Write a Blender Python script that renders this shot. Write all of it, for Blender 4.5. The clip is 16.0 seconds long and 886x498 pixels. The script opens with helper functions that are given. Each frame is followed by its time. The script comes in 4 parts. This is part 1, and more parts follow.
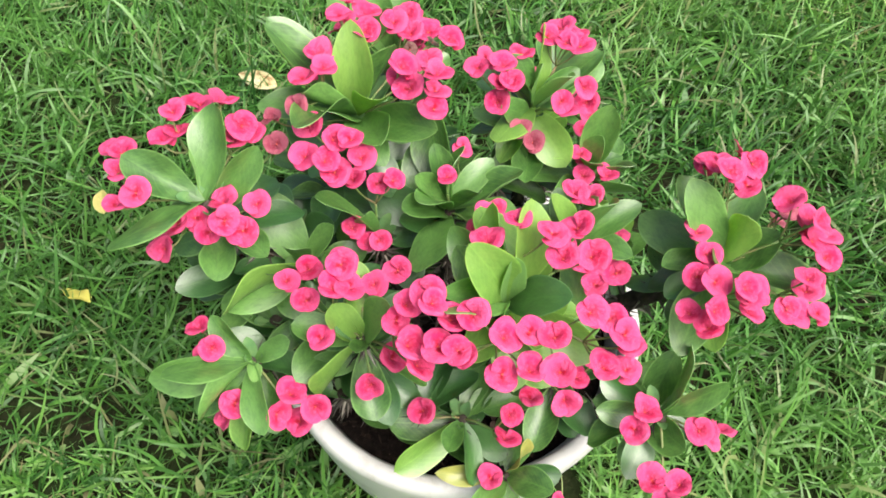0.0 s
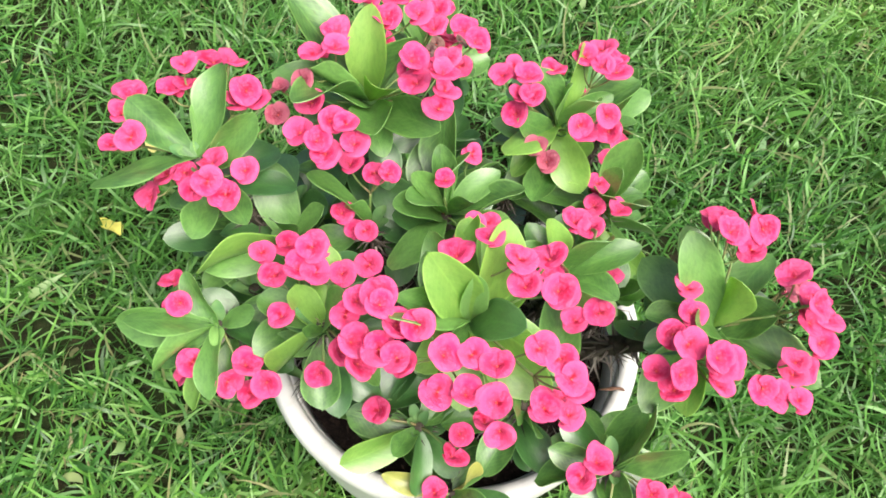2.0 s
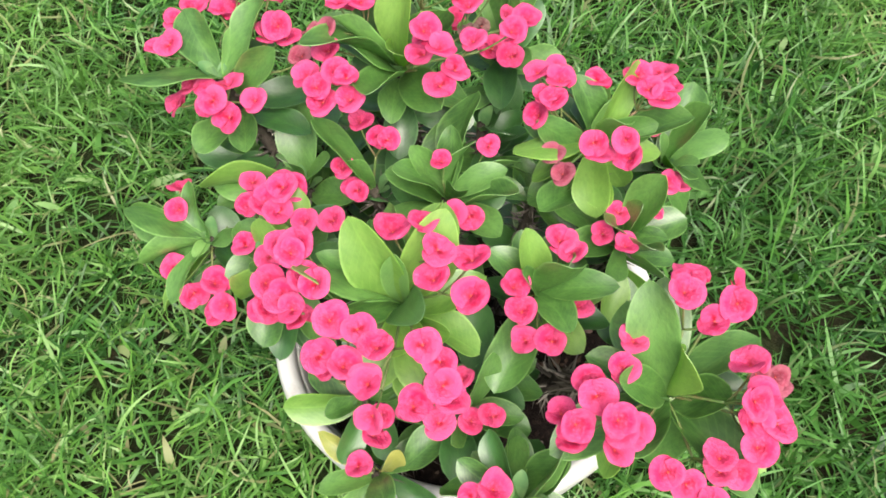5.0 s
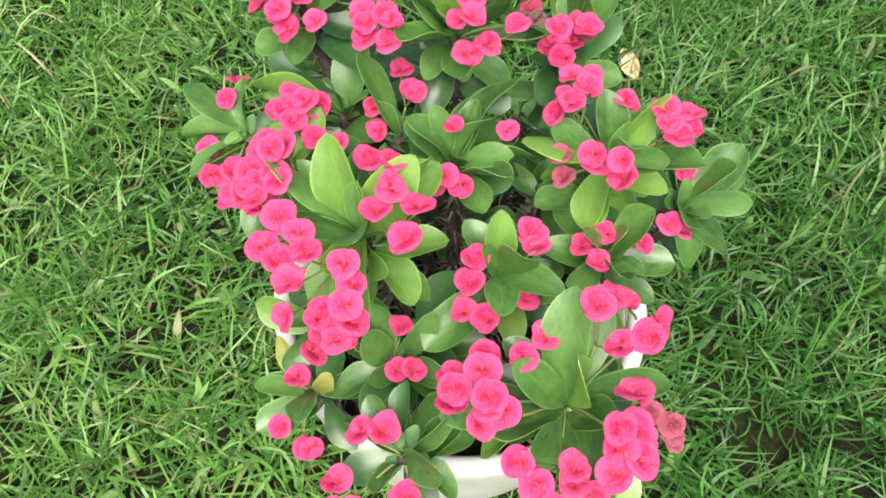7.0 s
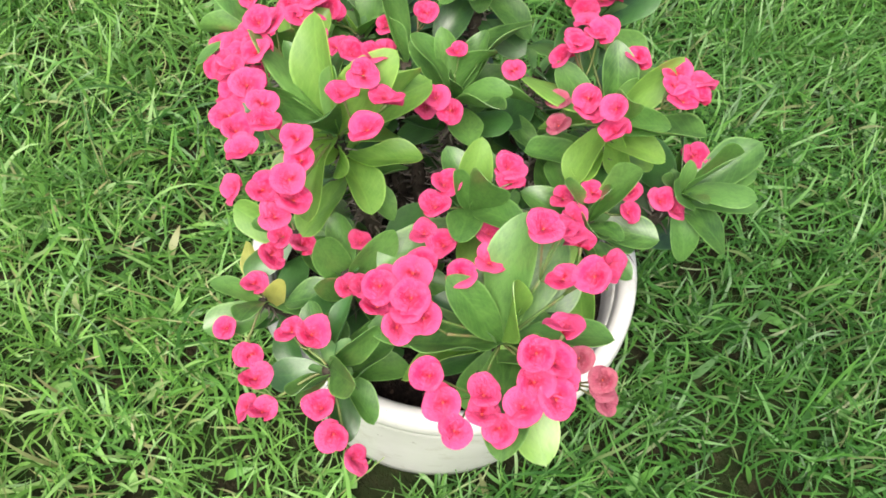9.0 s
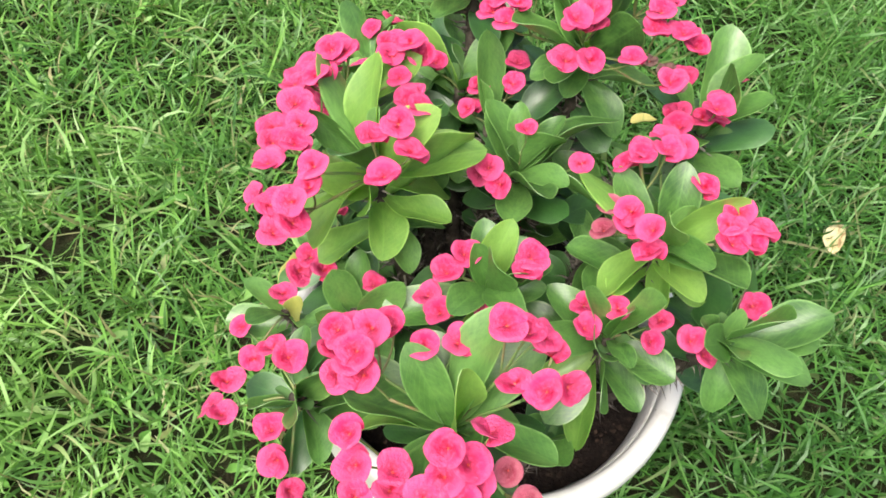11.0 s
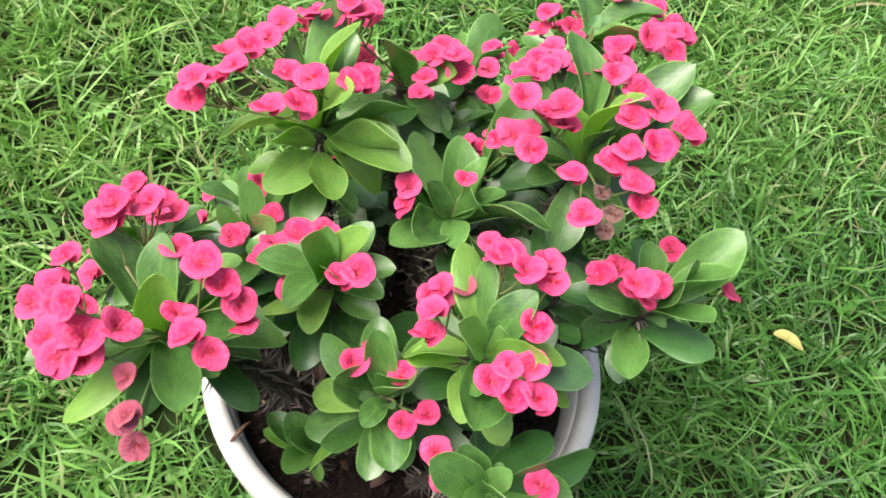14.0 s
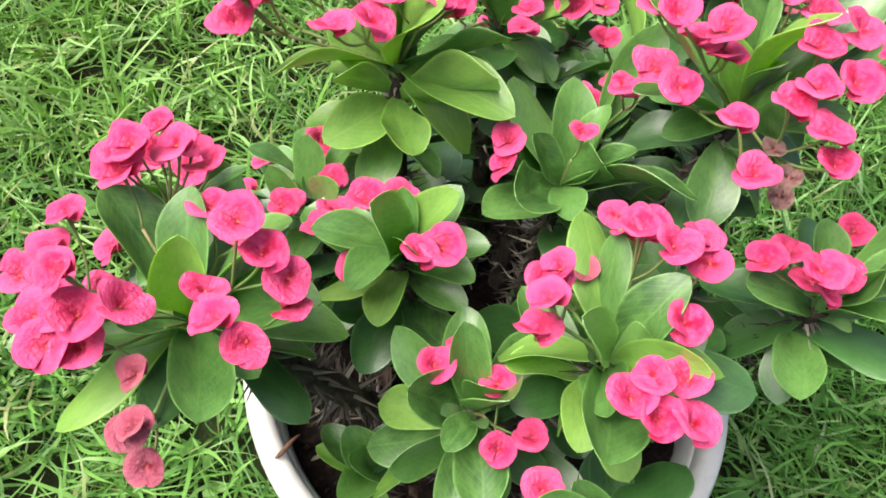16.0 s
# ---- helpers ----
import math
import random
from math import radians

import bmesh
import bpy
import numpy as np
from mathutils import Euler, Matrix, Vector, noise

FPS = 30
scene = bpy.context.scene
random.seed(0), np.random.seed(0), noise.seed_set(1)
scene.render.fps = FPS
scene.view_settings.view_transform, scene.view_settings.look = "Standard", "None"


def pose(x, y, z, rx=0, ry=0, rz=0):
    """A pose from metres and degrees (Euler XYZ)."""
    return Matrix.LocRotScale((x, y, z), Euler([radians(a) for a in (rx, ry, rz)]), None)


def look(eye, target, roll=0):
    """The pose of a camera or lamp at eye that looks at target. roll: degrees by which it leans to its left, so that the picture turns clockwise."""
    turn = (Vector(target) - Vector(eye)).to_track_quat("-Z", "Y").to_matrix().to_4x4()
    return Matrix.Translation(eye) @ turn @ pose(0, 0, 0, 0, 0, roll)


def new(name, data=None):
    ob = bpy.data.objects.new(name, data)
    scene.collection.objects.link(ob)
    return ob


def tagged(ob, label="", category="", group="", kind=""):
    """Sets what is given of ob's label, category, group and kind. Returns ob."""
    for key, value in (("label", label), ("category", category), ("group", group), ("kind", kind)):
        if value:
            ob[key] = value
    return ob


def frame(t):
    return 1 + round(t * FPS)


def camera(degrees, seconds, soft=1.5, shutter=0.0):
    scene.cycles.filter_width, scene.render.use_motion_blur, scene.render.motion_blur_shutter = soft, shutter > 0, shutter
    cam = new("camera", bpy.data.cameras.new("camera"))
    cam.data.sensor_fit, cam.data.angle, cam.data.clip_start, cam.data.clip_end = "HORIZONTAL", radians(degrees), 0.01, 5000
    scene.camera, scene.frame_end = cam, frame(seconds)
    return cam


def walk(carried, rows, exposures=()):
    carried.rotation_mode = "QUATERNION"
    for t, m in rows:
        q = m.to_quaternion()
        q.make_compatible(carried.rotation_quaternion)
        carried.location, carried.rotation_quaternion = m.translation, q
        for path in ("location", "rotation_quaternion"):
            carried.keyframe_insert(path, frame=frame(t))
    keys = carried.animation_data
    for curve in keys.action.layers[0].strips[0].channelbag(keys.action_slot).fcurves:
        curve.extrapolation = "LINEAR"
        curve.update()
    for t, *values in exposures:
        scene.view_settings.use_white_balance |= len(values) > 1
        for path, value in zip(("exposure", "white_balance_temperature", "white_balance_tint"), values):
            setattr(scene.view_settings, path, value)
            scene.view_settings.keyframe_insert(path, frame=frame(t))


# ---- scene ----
cam = camera(53.6, 16.0, 1.75)
PATH = [
    (0, (-0.036, -0.457, 1.052), (0.001, 0.646, -0.615), 4.4),
    (0.5, (-0.033, -0.47, 1.066), (-0.088, 0.621, -0.609), 4.6),
    (1, (-0.024, -0.472, 1.063), (-0.117, 0.61, -0.616), 6.1),
    (1.5, (-0.003, -0.457, 1.048), (-0.14, 0.614, -0.635), 6.2),
    (2, (0.051, -0.426, 1.044), (-0.123, 0.636, -0.642), 6.4),
    (2.5, (0.104, -0.423, 1.052), (-0.165, 0.608, -0.641), 4.1),
    (3, (0.139, -0.412, 1.041), (-0.283, 0.551, -0.66), -0.3),
    (3.2, (0.157, -0.4, 1.034), (-0.31, 0.542, -0.667), -1.3),
    (5.3, (0.239, -0.331, 1.021), (-0.434, 0.485, -0.677), -1.9),
    (5.5, (0.237, -0.328, 1.016), (-0.444, 0.482, -0.681), -2.0),
    (6, (0.288, -0.316, 1.009), (-0.424, 0.463, -0.691), 0.2),
    (6.5, (0.345, -0.3, 1.024), (-0.462, 0.375, -0.676), 1.4),
    (7, (0.369, -0.274, 1.031), (-0.531, 0.328, -0.651), 3.2),
    (7.5, (0.387, -0.247, 1.012), (-0.567, 0.324, -0.65), 5.9),
    (8, (0.426, -0.232, 1.006), (-0.58, 0.308, -0.636), 7.2),
    (8.5, (0.461, -0.231, 0.98), (-0.568, 0.281, -0.656), 8.0),
    (9, (0.458, -0.227, 0.961), (-0.578, 0.273, -0.675), 8.4),
    (9.5, (0.433, -0.226, 0.954), (-0.607, 0.264, -0.683), 8.2),
    (9.7, (0.427, -0.217, 0.946), (-0.625, 0.251, -0.69), 7.5),
    (11.8, (0.475, -0.008, 0.974), (-0.711, -0.127, -0.632), 14.3),
    (12, (0.459, 0.016, 0.968), (-0.712, -0.137, -0.647), 15.6),
    (12.5, (0.428, 0.067, 0.964), (-0.684, -0.211, -0.674), 16.3),
    (13, (0.408, 0.145, 0.974), (-0.624, -0.316, -0.676), 15.4),
    (13.5, (0.367, 0.199, 0.983), (-0.635, -0.354, -0.658), 17.2),
    (14, (0.336, 0.221, 0.994), (-0.628, -0.4, -0.644), 17.0),
    (14.5, (0.325, 0.228, 0.979), (-0.545, -0.474, -0.68), 15.0),
    (15, (0.323, 0.218, 0.946), (-0.531, -0.498, -0.715), 14.8),
    (15.5, (0.304, 0.207, 0.889), (-0.559, -0.514, -0.765), 14.2),
    (16, (0.296, 0.17, 0.855), (-0.58, -0.552, -0.792), 12.9),
]
EXPOSURE = [(0, 0.67), (1, 0.68), (2.5, 0.93), (5.5, 0.55), (9, 0.55), (12, 0.70), (14, 0.76), (16, 0.85)]
walk(cam, [(t, look(eye, target, roll)) for t, eye, target, roll in PATH], EXPOSURE)

# ---- light ----
world = bpy.data.worlds.new("sky")
scene.world = world
world.use_nodes = True
wn = world.node_tree.nodes
sky = wn.new("ShaderNodeTexSky")
sky.sky_type, sky.sun_disc = "NISHITA", False
sky.sun_elevation, sky.sun_rotation = radians(60), radians(127)
sky.air_density, sky.dust_density, sky.ozone_density = 0.8, 7.0, 0.6
world.node_tree.links.new(sky.outputs[0], wn["Background"].inputs[0])
wn["Background"].inputs[1].default_value = 0.104
sun = new("sun", bpy.data.lights.new("sun", "SUN"))
sun.data.energy, sun.data.angle, sun.data.color = 3.6, radians(50), (1.0, 0.96, 0.89)
sun.matrix_world = look((1.45, -1.1, 3.2), (0, 0, 0))


# ---- materials ----
def material(name, rough=0.5, spec=0.5):
    mat = bpy.data.materials.new(name)
    mat.use_nodes = True
    tree = mat.node_tree
    shader = tree.nodes["Principled BSDF"]
    shader.inputs["Roughness"].default_value = rough
    shader.inputs["Specular IOR Level"].default_value = spec
    return mat, tree, shader


def node(tree, kind, **values):
    made = tree.nodes.new(kind)
    for key, value in values.items():
        made.inputs[key.replace("_", " ")].default_value = value
    return made


def ramp(tree, fac, stops):
    made = tree.nodes.new("ShaderNodeValToRGB")
    while len(made.color_ramp.elements) < len(stops):
        made.color_ramp.elements.new(0.5)
    for element, (place, colour) in zip(made.color_ramp.elements, stops):
        element.position, element.color = place, (*colour, 1)
    tree.links.new(fac, made.inputs[0])
    return made.outputs[0]


def mixed(tree, fac, a, b, how="MIX"):
    made = tree.nodes.new("ShaderNodeMix")
    made.data_type, made.blend_type = "RGBA", how
    for slot, value in ((0, fac), (6, a), (7, b)):
        if isinstance(value, (float, int)):
            made.inputs[slot].default_value = value
        elif isinstance(value, tuple):
            made.inputs[slot].default_value = (*value, 1)
        else:
            tree.links.new(value, made.inputs[slot])
    return made.outputs[2]


def noise_of(tree, coords, scale, detail=4.0, rough=0.6):
    made = node(tree, "ShaderNodeTexNoise", Scale=scale, Detail=detail, Roughness=rough)
    tree.links.new(coords, made.inputs["Vector"])
    return made.outputs[0]


def bump(tree, shader, height, strength, distance):
    made = node(tree, "ShaderNodeBump", Strength=strength, Distance=distance)
    tree.links.new(height, made.inputs["Height"])
    tree.links.new(made.outputs[0], shader.inputs["Normal"])


def translucent(tree, shader, colour, share):
    """Lets a share of the light through a thin leaf or bract."""
    glow = tree.nodes.new("ShaderNodeBsdfTranslucent")
    both = tree.nodes.new("ShaderNodeMixShader")
    both.inputs[0].default_value = share
    tree.links.new(colour, glow.inputs[0])
    tree.links.new(shader.outputs[0], both.inputs[1])
    tree.links.new(glow.outputs[0], both.inputs[2])
    tree.links.new(both.outputs[0], tree.nodes["Material Output"].inputs[0])


def coords_of(tree, kind="Object"):
    return tree.nodes.new("ShaderNodeTexCoord").outputs[kind]


def leaf_material(name, dark, mid, light, rough=0.36, share=0.22, wax=1.0):
    mat, tree, shader = material(name, rough + 0.09, 0.75)
    shader.inputs["Coat Weight"].default_value, shader.inputs["Coat Roughness"].default_value = wax, 0.42
    shader.inputs["Coat IOR"].default_value = 1.7
    at = coords_of(tree)
    chance = tree.nodes.new("ShaderNodeObjectInfo").outputs["Random"]
    base = ramp(tree, chance, [(0.0, dark), (0.5, mid), (1.0, light)])
    patchy = noise_of(tree, at, 3.5, 5)
    base = mixed(tree, ramp(tree, patchy, [(0.35, (0, 0, 0)), (0.7, (1, 1, 1))]), base, tuple(0.5 * a + 0.5 * b for a, b in zip(mid, light)))
    # pale midrib and a thin pale margin
    split = tree.nodes.new("ShaderNodeSeparateXYZ")
    tree.links.new(coords_of(tree, "UV"), split.inputs[0])
    rib = ramp(tree, split.outputs[1], [(0.462, (0, 0, 0)), (0.5, (0.7, 0.7, 0.7)), (0.538, (0, 0, 0))])
    base = mixed(tree, rib, base, tuple(0.6 * a + 0.5 * b for a, b in zip(mid, light)))
    side = tree.nodes.new("ShaderNodeMath")
    side.operation, side.inputs[1].default_value = "PINGPONG", 0.5
    tree.links.new(split.outputs[1], side.inputs[0])
    margin = ramp(tree, side.outputs[0], [(0.012, (0.85, 0.85, 0.85)), (0.055, (0, 0, 0))])
    base = mixed(tree, margin, base, tuple(min(1, 1.15 * c + 0.05) for c in light))
    # faint side veins slanting from the midrib
    slant = node(tree, "ShaderNodeMath")
    slant.operation, slant.inputs[1].default_value = "MULTIPLY_ADD", -0.55
    tree.links.new(side.outputs[0], slant.inputs[0])
    tree.links.new(split.outputs[0], slant.inputs[2])
    wave = node(tree, "ShaderNodeMath")
    wave.operation, wave.inputs[1].default_value = "MULTIPLY", 75.0
    tree.links.new(slant.outputs[0], wave.inputs[0])
    ripple = node(tree, "ShaderNodeMath")
    ripple.operation = "SINE"
    tree.links.new(wave.outputs[0], ripple.inputs[0])
    base = mixed(tree, ramp(tree, ripple.outputs[0], [(0.65, (0, 0, 0)), (1.0, (0.24, 0.24, 0.24))]), base, light)
    base = mixed(tree, ramp(tree, noise_of(tree, at, 9, 6, 0.7), [(0.44, (0.0, 0.0, 0.0)), (0.70, (0.48, 0.48, 0.48))]), base, dark)
    height = noise_of(tree, at, 14, 3)
    spots = ramp(tree, noise_of(tree, at, 22, 2), [(0.70, (0, 0, 0)), (0.76, (1, 1, 1))])
    base = mixed(tree, mixed(tree, 1.0, spots, (0.35, 0.35, 0.35), "MULTIPLY"), base, (0.12, 0.10, 0.03))
    tree.links.new(base, shader.inputs["Base Color"])
    bump(tree, shader, height, 0.12, 0.012)
    translucent(tree, shader, mixed(tree, 1.0, base, (1.45, 1.35, 0.32), "MULTIPLY"), share)
    return mat


LEAF = leaf_material("leaf_green", (0.044, 0.140, 0.028), (0.115, 0.300, 0.058), (0.245, 0.48, 0.125), 0.30, 0.40)
YOUNG = leaf_material("leaf_young_green", (0.13, 0.34, 0.09), (0.22, 0.45, 0.13), (0.33, 0.56, 0.17), 0.33, 0.36)
LIGHT = leaf_material("leaf_light_green", (0.16, 0.37, 0.062), (0.26, 0.49, 0.10), (0.39, 0.61, 0.15), 0.29, 0.46)
# darker copy of the leaf green: dark leaves, and shade painted low in the canopy
DEEP_SHADED = leaf_material("leaf_deep_green_shaded", (0.026, 0.095, 0.022), (0.048, 0.165, 0.034), (0.09, 0.25, 0.055), 0.30, 0.25)
YELLOWED = leaf_material("leaf_yellowed", (0.30, 0.36, 0.06), (0.42, 0.44, 0.08), (0.52, 0.50, 0.14), 0.5, 0.25)
BUD, tree, shader = material("bud_green", 0.45, 0.5)
base = ramp(tree, noise_of(tree, coords_of(tree), 60, 3), [(0.35, (0.14, 0.32, 0.12)), (0.65, (0.25, 0.44, 0.16))])
tree.links.new(base, shader.inputs["Base Color"])
translucent(tree, shader, base, 0.35)


def bract_material(name, deep, mid, pale, share=0.22):
    mat, tree, shader = material(name, 0.42, 0.45)
    at = coords_of(tree)
    chance = tree.nodes.new("ShaderNodeObjectInfo").outputs["Random"]
    base = ramp(tree, chance, [(0.0, deep), (0.5, mid), (1.0, pale)])
    far = tree.nodes.new("ShaderNodeVectorMath")
    far.operation = "LENGTH"
    tree.links.new(at, far.inputs[0])
    # redder throat, paler veined brim
    base = mixed(tree, ramp(tree, far.outputs["Value"], [(0.24, (1, 1, 1)), (0.74, (0, 0, 0))]), base, tuple(c * k for c, k in zip(deep, (0.60, 0.22, 0.26))))
    base = mixed(tree, ramp(tree, noise_of(tree, at, 2.5, 4), [(0.42, (0, 0, 0)), (0.66, (1, 1, 1))]), base, pale)
    base = mixed(tree, ramp(tree, far.outputs["Value"], [(0.80, (0, 0, 0)), (1.02, (0.5, 0.5, 0.5))]), base, tuple(min(1, c * k) for c, k in zip(pale, (1.02, 1.5, 1.25))))
    tree.links.new(base, shader.inputs["Base Color"])
    bump(tree, shader, noise_of(tree, at, 5, 5), 0.42, 0.06)
    translucent(tree, shader, base, share)
    return mat


BRACT = bract_material("bract_pink", (0.81, 0.018, 0.125), (0.87, 0.042, 0.190), (0.92, 0.100, 0.29))
BRACT_WILTED = bract_material("bract_wilted", (0.10, 0.035, 0.04), (0.19, 0.075, 0.075), (0.30, 0.17, 0.15), 0.1)
BRACT_FADED = bract_material("bract_faded", (0.40, 0.045, 0.095), (0.48, 0.075, 0.14), (0.54, 0.13, 0.20))

EYE, tree, shader = material("flower_eye", 0.5)
tree.links.new(ramp(tree, coords_of(tree, "Generated"), [(0.0, (0.50, 0.01, 0.03)), (0.55, (0.75, 0.06, 0.06)), (1.0, (0.90, 0.45, 0.28))]), shader.inputs["Base Color"])
STALK, tree, shader = material("flower_stalk", 0.5)
tree.links.new(ramp(tree, noise_of(tree, coords_of(tree), 60, 2), [(0.4, (0.15, 0.26, 0.07)), (0.75, (0.26, 0.17, 0.09))]), shader.inputs["Base Color"])

STEM, tree, shader = material("stem_bark", 0.85, 0.25)
at = coords_of(tree)
tree.links.new(ramp(tree, noise_of(tree, at, 55, 6), [(0.35, (0.026, 0.021, 0.017)), (0.55, (0.075, 0.062, 0.049)), (0.75, (0.17, 0.145, 0.115))]), shader.inputs["Base Color"])
bump(tree, shader, noise_of(tree, at, 160, 5), 0.8, 0.004)
THORN, tree, shader = material("thorn", 0.6, 0.4)
chance = tree.nodes.new("ShaderNodeNewGeometry").outputs["Random Per Island"]
tree.links.new(ramp(tree, chance, [(0.0, (0.030, 0.024, 0.020)), (0.55, (0.11, 0.092, 0.075)), (0.85, (0.26, 0.22, 0.19)), (1.0, (0.48, 0.43, 0.37))]), shader.inputs["Base Color"])

GLAZE, tree, shader = material("white_glaze", 0.34, 0.5)
at = coords_of(tree)
base = ramp(tree, noise_of(tree, at, 6, 6), [(0.32, (0.70, 0.695, 0.66)), (0.62, (0.84, 0.835, 0.81))])
grime = ramp(tree, noise_of(tree, at, 28, 8, 0.7), [(0.54, (0, 0, 0)), (0.70, (1, 1, 1))])
base = mixed(tree, mixed(tree, 1.0, grime, (0.45, 0.45, 0.45), "MULTIPLY"), base, (0.42, 0.38, 0.29))
chips = ramp(tree, noise_of(tree, at, 75, 2), [(0.735, (0, 0, 0)), (0.75, (1, 1, 1))])
base = mixed(tree, chips, base, (0.16, 0.13, 0.10))
tree.links.new(base, shader.inputs["Base Color"])
tree.links.new(ramp(tree, noise_of(tree, at, 18, 5), [(0.3, (0.28, 0.28, 0.28)), (0.7, (0.5, 0.5, 0.5))]), shader.inputs["Roughness"])
bump(tree, shader, noise_of(tree, at, 35, 4), 0.12, 0.004)

SOIL, tree, shader = material("potting_soil", 0.95, 0.15)
at = coords_of(tree)
tree.links.new(ramp(tree, noise_of(tree, at, 120, 8, 0.7), [(0.35, (0.006, 0.004, 0.0035)), (0.55, (0.016, 0.011, 0.009)), (0.78, (0.055, 0.038, 0.028))]), shader.inputs["Base Color"])
bump(tree, shader, noise_of(tree, at, 220, 6), 0.9, 0.006)

EARTH, tree, shader = material("lawn_earth", 0.95, 0.1)
at = coords_of(tree)
base = ramp(tree, noise_of(tree, at, 45, 8, 0.7), [(0.35, (0.010, 0.010, 0.006)), (0.55, (0.024, 0.022, 0.012)), (0.78, (0.08, 0.065, 0.036))])
base = mixed(tree, ramp(tree, noise_of(tree, at, 7, 4), [(0.4, (0, 0, 0)), (0.62, (1, 1, 1))]), base, (0.02, 0.035, 0.010))
# past the stretch of modelled blades the sheet itself is grass-coloured
away = tree.nodes.new("ShaderNodeVectorMath")
away.operation = "LENGTH"
tree.links.new(at, away.inputs[0])
reach = tree.nodes.new("ShaderNodeMath")
reach.operation, reach.inputs[1].default_value = "MULTIPLY_ADD", 1.4
reach.inputs[2].default_value = -1.3
tree.links.new(away.outputs["Value"], reach.inputs[0])
turf = ramp(tree, noise_of(tree, at, 30, 8, 0.75), [(0.3, (0.030, 0.078, 0.014)), (0.5, (0.070, 0.170, 0.032)), (0.72, (0.14, 0.25, 0.065))])
base = mixed(tree, ramp(tree, reach.outputs[0], [(0.0, (0, 0, 0)), (1.0, (1, 1, 1))]), base, turf)
tree.links.new(base, shader.inputs["Base Color"])
bump(tree, shader, noise_of(tree, at, 150, 6), 0.8, 0.01)

GRASS, tree, shader = material("grass_blade", 0.46, 0.6)
chance = tree.nodes.new("ShaderNodeNewGeometry").outputs["Random Per Island"]
base = ramp(tree, chance, [(0.0, (0.030, 0.112, 0.022)), (0.25, (0.066, 0.205, 0.038)), (0.5, (0.125, 0.33, 0.058)), (0.72, (0.22, 0.46, 0.085)), (0.90, (0.34, 0.55, 0.21)), (0.955, (0.38, 0.34, 0.18))])
area = noise_of(tree, coords_of(tree), 3.2, 4)
base = mixed(tree, ramp(tree, area, [(0.38, (0, 0, 0)), (0.66, (0.6, 0.6, 0.6))]), base, (0.19, 0.39, 0.085))


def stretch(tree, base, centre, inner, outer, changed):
    """A stretch of the lawn tinted another tone, with a ragged edge."""
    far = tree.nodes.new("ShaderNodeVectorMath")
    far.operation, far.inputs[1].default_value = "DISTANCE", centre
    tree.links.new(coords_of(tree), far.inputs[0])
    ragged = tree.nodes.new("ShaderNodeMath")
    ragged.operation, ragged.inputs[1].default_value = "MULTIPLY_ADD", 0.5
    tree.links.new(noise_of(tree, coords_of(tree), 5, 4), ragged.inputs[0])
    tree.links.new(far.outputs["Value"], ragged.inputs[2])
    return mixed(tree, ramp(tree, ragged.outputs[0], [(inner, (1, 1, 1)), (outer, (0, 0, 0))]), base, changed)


# deeper green stretches, darkened partly for shade near the plant, and a lighter, yellower one
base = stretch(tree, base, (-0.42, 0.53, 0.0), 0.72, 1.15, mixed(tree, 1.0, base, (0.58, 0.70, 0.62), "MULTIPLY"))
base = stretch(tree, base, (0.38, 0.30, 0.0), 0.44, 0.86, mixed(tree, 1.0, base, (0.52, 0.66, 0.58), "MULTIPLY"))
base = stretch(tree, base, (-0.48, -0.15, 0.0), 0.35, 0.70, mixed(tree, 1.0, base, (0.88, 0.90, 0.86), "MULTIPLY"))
base = stretch(tree, base, (0.10, -1.05, 0.0), 0.70, 1.20, mixed(tree, 0.25, base, (0.30, 0.50, 0.11)))
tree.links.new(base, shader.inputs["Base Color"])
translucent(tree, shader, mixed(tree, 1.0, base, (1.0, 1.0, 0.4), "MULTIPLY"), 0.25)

DRY, tree, shader = material("dry_leaf", 0.7, 0.3)
at = coords_of(tree)
tree.links.new(ramp(tree, noise_of(tree, at, 3, 5), [(0.40, (0.42, 0.27, 0.13)), (0.50, (0.70, 0.60, 0.32)), (0.65, (0.78, 0.72, 0.44))]), shader.inputs["Base Color"])
bump(tree, shader, noise_of(tree, at, 12, 4), 0.4, 0.05)
YELLOW = leaf_material("fallen_yellow_leaf", (0.55, 0.56, 0.07), (0.66, 0.64, 0.10), (0.74, 0.70, 0.18), 0.45, 0.3, 0.2)
PALE = leaf_material("fallen_pale_leaf", (0.52, 0.50, 0.14), (0.60, 0.56, 0.18), (0.66, 0.60, 0.24), 0.5, 0.3, 0.2)


# ---- helpers for building ----
def mesh_of(name, verts, faces, mat, smooth=True):
    me = bpy.data.meshes.new(name)
    me.from_pydata([tuple(v) for v in verts], [], faces)
    me.materials.append(mat)
    if smooth:
        me.polygons.foreach_set("use_smooth", [True] * len(me.polygons))
    me.update()
    return me


def placed(name, me, parent, m, label=""):
    ob = new(name, me)
    ob.parent = parent
    ob.matrix_world = m
    if parent:
        ob.matrix_parent_inverse = parent.matrix_world.inverted()
        ob.matrix_basis = m
    return tagged(ob, label=label)


